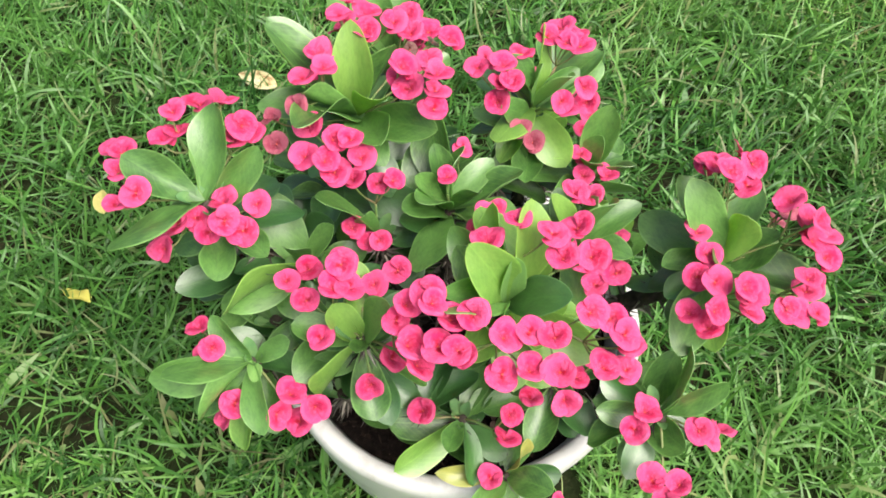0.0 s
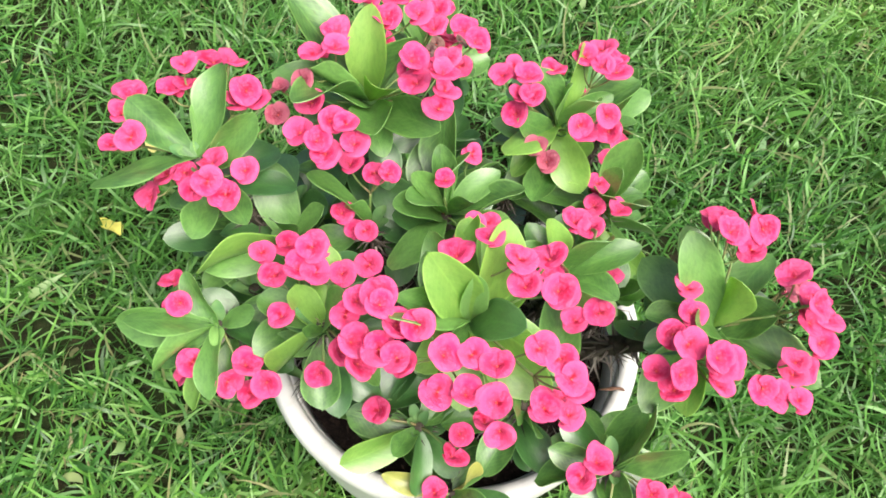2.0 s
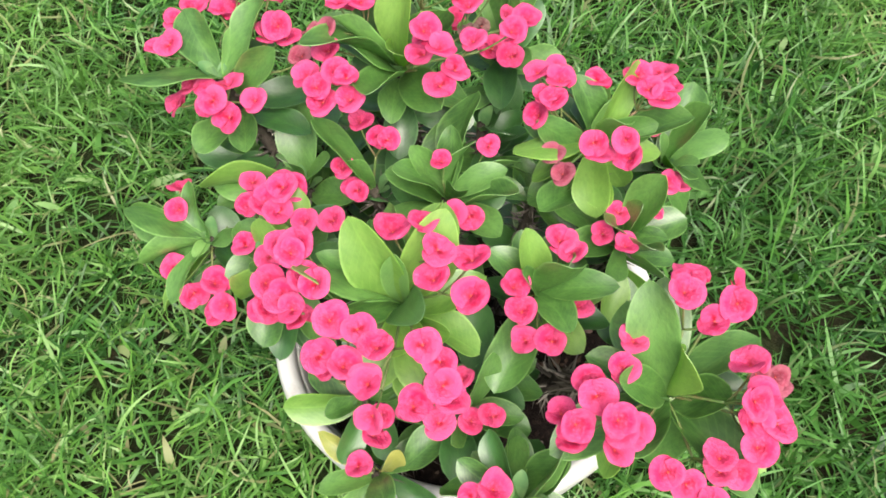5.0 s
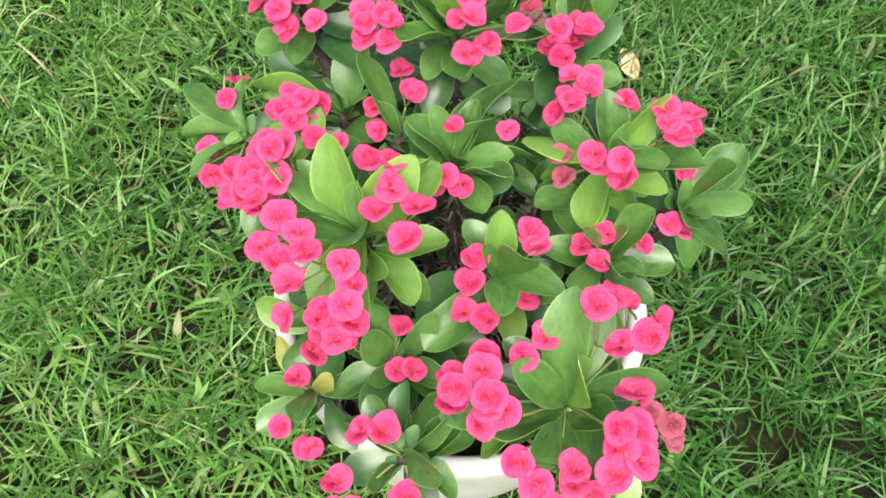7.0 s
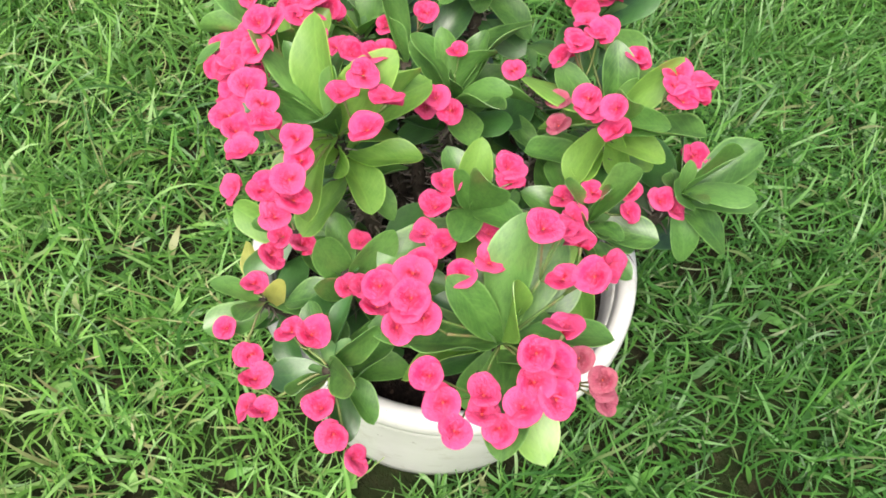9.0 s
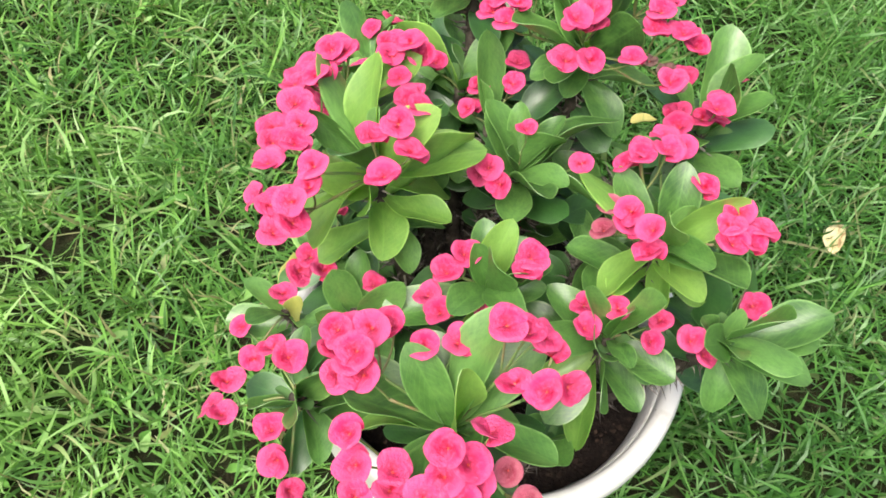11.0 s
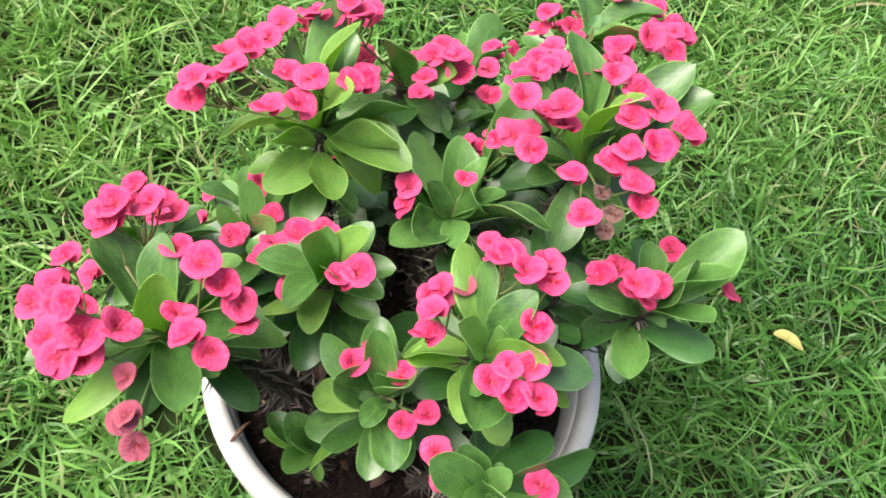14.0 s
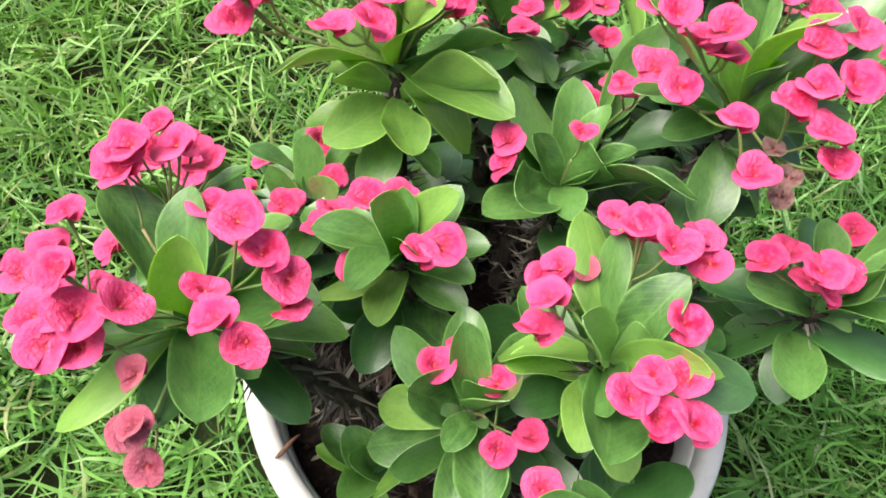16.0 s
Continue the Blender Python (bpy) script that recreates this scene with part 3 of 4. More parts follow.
def shoot(foot, crown, leaves, blooms, faded=(), wilted=(), thick=0.0085, heart=5, bloom=1.0):
    """One stem with its thorns, leaves and flower clusters. Leaves: tip, width and depth of the base in millimetres from the crown, roll in degrees, tone; blooms: millimetres from the crown."""
    crown = Vector(crown)
    root = Vector((foot[0], foot[1], SOIL_Z - 0.01))
    rise = crown - root
    low = root + Vector((rise.x * 0.25, rise.y * 0.25, rise.z * 0.45))
    high = crown - Vector((rise.x * 0.22, rise.y * 0.22, max(0.035, rise.z * 0.3)))
    line = bezier(root, low, high, crown - Vector((0, 0, 0.006)), 16)
    v, f = tube(line, [thick * (1 - 0.4 * k / 16) * (1 + 0.07 * noise.noise((k, foot[0] * 90, 0))) for k in range(17)], 9)
    stem = placed("stem", mesh_of("stem", v, f, STEM), plant, Matrix(), "dark thorny stem")
    verts, faces = [], []
    for k in range(int(rise.length * 620)):
        t = RNG.random() ** 0.9 * 15.2
        p = line[int(t)].lerp(line[int(t) + 1], t - int(t))
        ahead = (line[int(t) + 1] - line[int(t)]).normalized()
        out = Vector((RNG.gauss(0, 1), RNG.gauss(0, 1), RNG.gauss(0, 1)))
        out = (out - ahead * out.dot(ahead)).normalized()
        side = ahead.cross(out)
        long, stout = RNG.uniform(0.011, 0.023) * max(1.0, thick / 0.0085), RNG.uniform(0.0012, 0.0018) * thick / 0.0085
        foot_at = p + out * thick * 0.4
        knee = foot_at + out * long * 0.5 + ahead * RNG.uniform(-0.001, 0.003)
        end = foot_at + out * long + ahead * RNG.uniform(-0.004, 0.009) + side * RNG.gauss(0, 0.002)
        b = len(verts)
        for at_, r in ((foot_at, stout), (knee, stout * 0.52)):
            verts += [at_ + side * r, at_ + ahead * r, at_ - side * r, at_ - ahead * r]
        verts.append(end)
        faces += [(b + i, b + (i + 1) % 4, b + 4 + (i + 1) % 4, b + 4 + i) for i in range(4)] + [(b + 4 + i, b + 4 + (i + 1) % 4, b + 8) for i in range(4)]
    placed("thorn", mesh_of("thorn", verts, faces, THORN, False), stem, Matrix())["kind"] = "stuff"
    back = Vector((-0.7 * rise.x, -0.7 * rise.y, -rise.z + 0.005)).normalized()

    def down(s):
        """The stem's point s metres below the crown."""
        k = 16
        while s > 0 and k > 0:
            step = (line[k] - line[k - 1]).length
            if s < step:
                return line[k].lerp(line[k - 1], s / step)
            s, k = s - step, k - 1
        return line[k].copy()

    for x, y, z, width, roll, low, tone in leaves:
        base = crown + back * max(0.004, low * 0.001)
        m = leaf_pose(base, crown + Vector((x, y, z)) * 0.001, width * 0.001, radians(roll), -back)
        placed("leaf", RNG.choice(TONES[tone]), stem, m, "yellowed old leaf" if tone == "o" else "")
    # the heart: a few tiny upright leaves round the growing tip
    verts, faces = [], []
    for k in range(heart):
        a, tilt, size = 2.4 * k + RNG.uniform(-0.4, 0.4), RNG.uniform(0.75, 1.25), RNG.uniform(0.016, 0.030)
        way = Vector((math.cos(a) * math.cos(tilt), math.sin(a) * math.cos(tilt), math.sin(tilt)))
        m = frame_of(down(0.008) + Vector((way.x, way.y, 0)) * 0.004, way, Vector((-way.x, -way.y, 0.3)), (size, size * 0.42, size))
        if crossed(m, size):
            continue
        b, shape = len(verts), YOUNG_LEAVES[k % len(YOUNG_LEAVES)]
        verts += [m @ p.co for p in shape.vertices]
        faces += [tuple(b + i for i in p.vertices) for p in shape.polygons]
    if verts:
        placed("leaf_bud", mesh_of("leaf_bud", verts, faces, BUD), stem, Matrix(), "tuft of small pale young leaves")
    # clusters: flowers that stand close together share a stalk
    rest = [(Vector(b) * 0.001, age) for age, some in enumerate((blooms, faded, wilted)) for b in some]
    while rest:
        first = rest[0][0]
        mine = [r for r in rest if (r[0] - first).length < 0.036]
        rest = [r for r in rest if r not in mine]
        mean = sum((r[0] for r in mine), Vector()) / len(mine)
        hub = crown + mean * 0.72 - Vector((0, 0, 0.012))
        start = down(0.006)
        v, f = tube(bezier(start, start + (hub - start) * 0.3 + Vector((0, 0, 0.012)), hub - (hub - start) * 0.3, hub, 6), [0.0011] * 7, 6)
        placed("flower_stem", mesh_of("flower_stem", v, f, STALK), plant, Matrix())
        for at_, old in mine:
            flower(hub, crown + at_, crown, bloom, old)


ground()
lawn(140000, 0.0, 1.55, "mown lawn of mixed green and straw-coloured grass blades", 3)
lawn(85000, 1.15, 3.0, "lawn grass further off", 4)
pot()
soil()
litter(14, 8)


# ---- the plant, shoot by shoot ----
plan((-0.035, 0.020), (-0.101, 0.040, 0.500),
     leaves=[(-34, -33, 57, 21, 54, 0, "."), (-2, 18, 84, 32, 37, 0, "y"), (68, -34, 23, 33, 32, 12, "."), (31, 25, 55, 35, -74, 4, "."), (26, -68, 42, 37, 11, 0, "."), (1, 9, 45, 20, 45, 0, "s"), (19, -29, 49, 27, -40, 0, "y"), (-34, -69, 58, 37, 16, 0, "."), (-71, 39, 63, 37, 0, -11, "."), (-78, -9, 13, 37, 0, 14, "."), (-68, 17, 76, 37, 0, -17, "."), (-22, -34, 39, 31, 0, 12, "."), (-31, 46, 18, 31, 0, 13, "."), (45, -18, -12, 22, 0, 10, ".")],
     others=[(8, 44, -47, 22, -31, 29, "."), (-35, -46, -31, 29, 14, 49, "d"), (-23, 42, -27, 24, 30, 23, "d"), (32, -46, -53, 28, -11, 25, "d"), (58, 25, -55, 28, 31, 55, "d"), (48, 32, -47, 31, 1, 22, "."), (-56, 16, -54, 33, -7, 47, "."), (27, -45, -12, 24, 3, 13, "."), (23, 58, -13, 33, -21, 26, ".")],
     blooms=[(-32, -71, 28), (8, 46, 67), (-11, 28, 80), (-29, -47, 36), (-34, -23, 62), (-28, 3, 62), (39, -14, 70), (4, -65, 42), (11, -71, 30), (68, -32, 81), (-20, -16, 66), (41, -9, 57), (8, 22, 71), (-6, 55, 77), (42, 69, 49), (46, 35, 59), (67, -13, 46), (-10, -62, 38), (48, -24, 59), (76, 48, 42), (42, 58, 58), (66, -29, 44), (-9, -81, 23), (30, 38, 68), (59, 20, 45), (-15, -78, 32)],
     faded=[(-63, -31, 24), (-41, -35, 44)],
     wilted=[(41, 40, 30), (43, 54, 25), (63, 60, 29)])
plan((0.045, -0.055), (0.027, -0.120, 0.474),
     leaves=[(-38, 50, 1, 31, -3, 3, "y"), (-41, 20, 43, 31, -49, 1, "."), (39, -26, 56, 31, 20, 0, "d"), (-51, -24, 46, 24, 6, 0, "."), (61, 10, -28, 32, -20, 29, "y"), (45, -3, 7, 23, 70, 25, "y"), (-1, -1, 63, 21, 35, 0, "s"), (-21, 80, 11, 35, 13, 0, "y"), (10, 40, 77, 37, 45, 0, "y"), (69, -38, -9, 37, 41, 4, "y"), (-34, -5, 82, 36, -32, 0, "y"), (-11, -50, 44, 20, -59, 0, "."), (-45, 45, 31, 31, -49, 3, "."), (-14, 67, 34, 37, -63, 29, "y")],
     others=[(-47, -48, 64, 37, 31, 0, "."), (41, -38, -65, 31, 15, 51, "y"), (9, -54, -43, 34, -5, 15, "y"), (7, 56, -52, 22, -26, 54, "."), (33, 57, -11, 29, -6, 26, "y"), (48, 32, -60, 27, -19, 48, "."), (-33, -25, -62, 26, -16, 52, "."), (-17, 57, -42, 34, -13, 13, "y"), (19, -44, 9, 28, -36, 19, "y"), (-29, -43, -16, 30, -12, 42, "y"), (-40, 38, -51, 25, 11, 47, ".")],
     blooms=[(-76, -35, 49), (-57, -40, 63), (-44, -47, 51), (-52, -60, 40), (-8, -60, 54), (-60, -30, 59), (-30, -47, 61), (-32, -66, 35), (81, -49, 34), (66, -41, 54), (1, 28, 70), (76, -51, 50), (45, 24, 70), (12, -75, 33), (28, -55, 51), (33, -2, 69), (65, -68, 30), (24, 14, 77), (33, -74, 35), (-39, -65, 43), (83, -63, 21), (-6, -74, 30), (52, -39, 58), (40, -82, 5), (9, -54, 53), (54, 7, 58), (-18, 19, 52)])
plan((-0.070, -0.020), (-0.212, -0.055, 0.500),
     leaves=[(6, 57, 44, 34, -5, 6, "."), (-65, 28, 12, 32, -19, 0, "."), (-9, 34, 20, 22, 62, 12, "s"), (-58, -54, 3, 37, 27, 3, "."), (43, 27, 32, 27, 63, 24, "."), (-37, 18, -40, 26, 1, 48, "."), (50, 54, -78, 35, -12, 54, "."), (14, -52, -37, 28, -9, 40, "."), (45, 53, -40, 30, 7, 25, "d"), (51, -31, -31, 25, 3, 35, "."), (-3, 61, -11, 28, 5, 25, "."), (-4, 58, -38, 26, -26, 51, "d"), (73, 20, -42, 27, -5, 48, "d"), (-36, 1, -74, 29, -4, 48, ".")],
     blooms=[(-46, -6, 12), (18, -6, 5), (-64, -10, -1), (-72, 40, 1), (-23, 51, 18), (-36, 44, 15), (15, 58, 47), (29, 48, 32), (-5, -14, -7), (-18, -17, -11), (10, -24, -10), (-8, 72, 28), (25, -27, 11), (36, -27, -4), (44, -4, 1), (-30, -30, -30), (-27, 60, 31), (-68, 19, 5), (34, 50, 21), (21, 42, 22), (-78, 49, -5)],
     faded=[(55, 44, 18)])
plan((0.050, 0.050), (0.055, 0.100, 0.458),
     leaves=[(-29, 2, 55, 29, -22, 1, "."), (-28, -48, -28, 26, 15, 8, "y"), (-33, -42, 39, 25, -65, 13, "."), (37, -37, -24, 25, 28, 30, "y"), (3, 6, 45, 15, -6, 0, "s"), (33, -45, -32, 35, 35, 0, "y"), (48, 24, -7, 28, 5, 25, "y"), (28, -14, 52, 25, -18, 0, "s"), (-36, -68, 24, 31, 12, 0, "y"), (-27, 44, 19, 25, -23, 2, "y"), (39, 24, 24, 25, 42, 11, "."), (13, 48, -58, 27, 5, 32, "y"), (4, 42, 58, 27, 67, 0, "y"), (60, 40, 31, 37, -7, 11, ".")],
     others=[(-47, 60, 0, 37, 0, 0, "d"), (32, 6, -46, 28, 66, 2, "y"), (-29, 62, -23, 35, -32, 32, "y"), (-55, -25, 7, 30, 0, 13, "."), (-52, 18, 6, 34, 16, 26, "d"), (-6, -69, -28, 30, 0, 48, "."), (43, -21, -43, 25, -5, 54, "d"), (-54, -3, -39, 24, 15, 30, "."), (-24, 28, -20, 25, -18, 42, "."), (-49, 23, -65, 33, 16, 35, "."), (-28, -51, -57, 29, -1, 37, "."), (-12, 36, -65, 21, 55, 46, "y"), (16, 44, -2, 25, -13, 17, ".")],
     blooms=[(-27, -32, 60), (37, 28, 50), (-36, -37, 40), (25, 28, 52), (9, 39, 49), (36, -30, 55), (22, -43, 40), (-33, -15, 61), (42, -27, 35), (17, -42, 49), (24, 52, 46), (-15, 16, 47), (-47, 3, 53), (-34, -31, 57), (35, 40, 47), (-56, -10, 54)],
     faded=[(-14, -45, 16), (-1, -48, 3)])
plan((0.085, -0.010), (0.213, -0.054, 0.445),
     leaves=[(18, -23, -67, 35, -12, 9, "."), (36, 5, 34, 32, -2, 14, "."), (-28, -35, 51, 29, 0, 0, "."), (-46, 25, 75, 36, -34, 0, "."), (-3, -2, 67, 29, 65, 0, "y"), (3, -70, 36, 35, 30, 0, "."), (-43, 53, 44, 37, 0, 0, "."), (-7, -67, -34, 34, 43, 17, "y"), (-21, 21, 21, 15, -18, 0, "s"), (-63, 52, -12, 37, -20, 10, "."), (31, 62, 23, 35, -32, 0, "."), (-59, -19, 18, 27, 6, 0, "."), (81, 3, -29, 37, 30, 0, "y"), (-11, 45, -11, 25, -3, 0, "y")],
     others=[(-25, 69, -44, 32, -25, 33, "d"), (-44, -81, -16, 37, 0, 21, "."), (80, -33, 4, 37, 0, 9, "."), (-56, -7, -37, 26, 8, 19, "d"), (26, 3, -17, 23, -17, 45, "d"), (-51, -31, -10, 26, -8, 19, "d"), (-14, -44, -45, 23, -4, 30, "d"), (-49, 42, -39, 23, -41, 46, "."), (45, 39, -9, 30, 7, 16, "d"), (19, 39, -38, 22, 27, 28, "d"), (-44, -40, -33, 28, -20, 37, "d"), (-69, 16, -66, 30, 21, 51, "d")],
     blooms=[(59, -58, 20), (-23, 21, 93), (-34, -79, 51), (49, -9, 74), (29, -64, 37), (-13, -65, 63), (-23, 51, 62), (-2, -59, 54), (55, 10, 44), (68, 1, 45), (-35, -3, 45), (3, 61, 67), (51, 4, 60), (-30, 48, 72), (1, 29, 68), (-48, -73, 35), (9, 47, 72), (-42, -47, 47), (41, -60, 23), (65, -19, 41), (-33, -58, 59), (-22, 36, 83), (55, -8, 48), (-11, -67, 58), (-6, -76, 45), (-31, -24, 46), (34, 14, 67), (-32, -82, 29), (65, -30, 15), (51, -37, 37)],
     more=[(55, -39, 21)],
     faded=[(58, 44, 15), (43, 31, 34), (58, 54, -10), (54, 45, 19)], thick=0.012)
plan((-0.075, -0.070), (-0.177, -0.140, 0.395),
     leaves=[(20, -62, -6, 25, 30, 4, "."), (-28, 19, 36, 22, -20, 1, "."), (-43, -35, -36, 25, -18, 0, "."), (1, -64, -36, 37, 45, 14, "y"), (8, -22, 4, 12, -22, 4, "s"), (-61, -29, 22, 36, 26, 6, "."), (-34, -50, -10, 32, 82, 0, "."), (-79, -20, -6, 33, -46, 5, "."), (34, 7, 22, 21, 0, 8, "."), (49, -8, -5, 25, -15, 14, "d"), (67, 33, -48, 31, -26, 38, "d"), (22, -43, -51, 28, 11, 30, "."), (-40, 2, -23, 25, -16, 37, "d"), (27, 66, -42, 29, -6, 42, ".")],
     others=[(38, 45, -15, 25, 9, 22, "."), (-27, 33, -16, 30, 12, 49, "d"), (-37, 17, -52, 29, -11, 54, "."), (67, -9, -33, 27, 6, 36, "d")],
     blooms=[(38, -30, -2), (-20, -37, -43), (-41, 17, 19), (-34, -2, 3), (59, -36, -6), (-27, 0, 18), (-9, -34, -13), (28, -46, -6), (45, -40, -33)])
plan((0.075, -0.095), (0.167, -0.165, 0.380),
     leaves=[(-14, -25, -70, 31, -10, 20, "."), (-35, 49, -19, 25, -31, 14, "."), (-51, 32, 6, 27, -51, 8, "d"), (-57, 0, 2, 24, -39, 12, "."), (40, 9, 45, 29, 40, 7, "."), (14, -30, -1, 30, 55, 35, "."), (10, 33, 61, 23, 64, 0, "."), (-60, -18, -27, 34, 35, 0, "."), (9, 46, 23, 29, -26, 44, "."), (42, 23, -25, 24, -26, 28, "."), (-55, 17, -17, 23, 0, 34, "."), (-41, 56, -25, 24, 30, 50, "."), (6, 63, -29, 30, -14, 48, "."), (41, 3, -49, 25, -17, 42, "d")],
     others=[(-26, -42, -41, 28, -17, 29, "d"), (-25, 68, -54, 29, -10, 47, "d")],
     blooms=[(30, -12, -2), (60, 2, -39), (-31, -19, 13), (12, -55, -19), (-13, -54, -12), (-20, -8, 18), (43, -7, -23), (5, -64, -28)])
plan((0.000, -0.110), (0.003, -0.154, 0.330),
     leaves=[(-57, -44, -24, 34, -54, 20, "y"), (12, -49, -37, 26, -40, 8, "d"), (-13, -34, 4, 19, 0, 8, "."), (16, 53, 1, 26, 0, 12, "."), (24, 26, 2, 17, 0, 8, "."), (35, 63, -33, 29, 10, 41, "d"), (41, -23, -38, 26, 1, 42, "d"), (-61, 2, -44, 33, -11, 55, "."), (-66, 1, -24, 33, -23, 25, "."), (7, 65, -15, 29, -12, 42, "."), (-40, 50, -40, 27, -6, 53, "d")],
     blooms=[(-34, -4, 17), (35, -17, 45), (36, -27, 19)], thick=0.007)
plan((-0.050, -0.080), (-0.083, -0.140, 0.445),
     leaves=[(-22, 11, 28, 27, -33, 18, "y"), (-11, 46, 37, 27, 39, 8, "y"), (-35, -22, -64, 36, 72, 1, "y"), (22, -2, 51, 32, 0, 12, "."), (-1, -23, 17, 17, 0, 8, "."), (-57, 13, -11, 28, 0, 13, "."), (13, -45, -58, 31, 0, 17, "."), (45, 29, -39, 21, 10, 47, "."), (-44, -1, -56, 23, -34, 48, "."), (-30, 44, -50, 23, 0, 53, "d"), (-7, 57, -21, 29, 5, 15, "."), (48, 38, 4, 32, -15, 28, "d"), (52, -21, -38, 26, -24, 25, "."), (29, 60, -32, 34, -9, 20, "d")],
     others=[(25, -42, -73, 27, 8, 47, "d"), (-45, 22, -37, 24, -12, 21, ".")],
     blooms=[(11, -31, -22), (-45, 21, 16), (-31, -3, 0), (9, 30, 29), (38, -37, 59), (45, -46, 46), (25, -26, 15), (-22, 19, 38), (-17, 36, 46), (-9, 23, 37), (-19, 48, 31), (29, -20, 66), (-21, 30, 29), (27, 44, 31)])
plan((-0.015, 0.000), (-0.018, -0.008, 0.440),
     leaves=[(59, 12, 39, 34, -23, 0, "."), (35, 34, 26, 23, 17, 0, "."), (-16, 29, 48, 21, 0, 0, "."), (9, 26, 50, 26, -68, 0, "."), (-30, -5, 46, 20, -21, 0, "."), (-26, -32, 48, 29, 11, 0, "."), (-34, 47, 27, 37, -31, 21, "."), (30, 63, 1, 34, -55, 10, "."), (-25, -75, 12, 37, 24, 10, "."), (22, -16, 43, 19, -46, 0, "."), (5, -45, 7, 27, 19, 30, "."), (-21, 72, 45, 37, -40, 0, "."), (-72, 15, -3, 37, -47, 15, "d"), (-39, -27, 29, 30, 0, 12, ".")],
     others=[(59, -8, 3, 30, 0, 13, "."), (-42, -19, 2, 26, -22, 22, "d"), (-54, -13, -31, 30, -16, 38, "d"), (-24, 42, -32, 22, 12, 29, "."), (-30, -33, -55, 23, 26, 48, "d"), (30, 43, -15, 29, 10, 45, "d"), (-34, 44, -49, 26, 8, 49, "d")],
     blooms=[(26, -30, 29), (19, -34, 13), (38, -19, 23), (10, 48, 26), (-4, -1, 44)], bloom=0.86)
plan((0.060, -0.015), (0.088, -0.030, 0.428),
     leaves=[(45, -29, 25, 27, 1, 3, "."), (44, 32, 2, 25, 27, 20, "y"), (-7, -15, 38, 21, -15, 7, "."), (-23, 11, 50, 26, 3, 1, "y"), (-11, 46, 15, 26, -8, 16, "."), (17, 18, 41, 25, -49, 15, "."), (55, 19, 34, 25, 13, 1, "."), (53, -14, -24, 27, 33, 24, "y"), (27, -3, 62, 35, -52, 7, "."), (-38, 31, 10, 25, 0, 11, "."), (-45, -6, 21, 26, 0, 11, "."), (15, -78, -35, 37, 0, 20, "."), (-58, 6, -56, 26, 11, 46, "d"), (-48, 16, -12, 26, 11, 25, ".")],
     others=[(-11, 47, -13, 21, 16, 24, "."), (7, 64, -34, 31, -2, 52, "."), (44, -9, -42, 24, -26, 51, "d"), (53, 31, -47, 29, -15, 45, "d")],
     blooms=[(-11, -22, 21), (17, -45, 5), (6, -32, 18), (37, -1, 13), (37, -36, 10), (13, 23, 37), (-3, 27, 35)])
plan((0.070, 0.090), (0.097, 0.165, 0.395),
     leaves=[(36, 43, 18, 31, -1, 5, "."), (-10, 2, 27, 20, -17, 14, "s"), (-70, -3, -10, 37, -33, 12, "d"), (17, 24, 60, 37, 2, 3, "."), (33, -37, 39, 31, -24, 0, "."), (-79, 32, 1, 37, 62, 0, "d"), (-17, 34, -93, 28, 36, 78, "d"), (-19, 81, 17, 37, 0, 10, "."), (-5, 75, -2, 37, 0, 16, "."), (17, 74, -25, 37, 0, 17, "."), (30, -2, 19, 20, 0, 8, "."), (37, 42, -57, 35, 0, 18, "."), (33, 4, -62, 28, 0, 16, "."), (7, -33, 29, 24, 0, 9, ".")],
     others=[(-25, 31, -40, 25, -10, 43, "d"), (-55, -10, -67, 25, -15, 47, "d"), (-18, -70, -39, 32, 14, 46, "d"), (-60, -40, -39, 29, -8, 53, "d"), (-47, -40, -23, 27, 5, 14, "d"), (-46, 42, -7, 35, 25, 18, ".")],
     blooms=[(20, -41, 24), (-28, 20, 7), (26, -28, 11)])
plan((0.060, -0.090), (0.085, -0.128, 0.375),
     leaves=[(-34, 0, 31, 23, -15, 11, "."), (-11, -20, 32, 29, -28, 26, "."), (5, 35, 46, 29, 72, 26, "."), (14, -30, 7, 20, -61, 36, "."), (-49, 6, 6, 24, 0, 10, "."), (-44, -11, -21, 22, 0, 10, "."), (41, 30, -19, 24, 2, 34, "."), (47, 35, -52, 28, 2, 37, "."), (18, -35, -60, 25, 0, 52, "d"), (29, -42, -36, 30, -2, 44, "d"), (-20, -49, -62, 30, 7, 39, "."), (-64, -19, -47, 30, -2, 42, ".")],
     blooms=[(13, -3, -4), (28, 6, 12), (-28, -32, 7), (-7, 13, 23)], bloom=0.88)
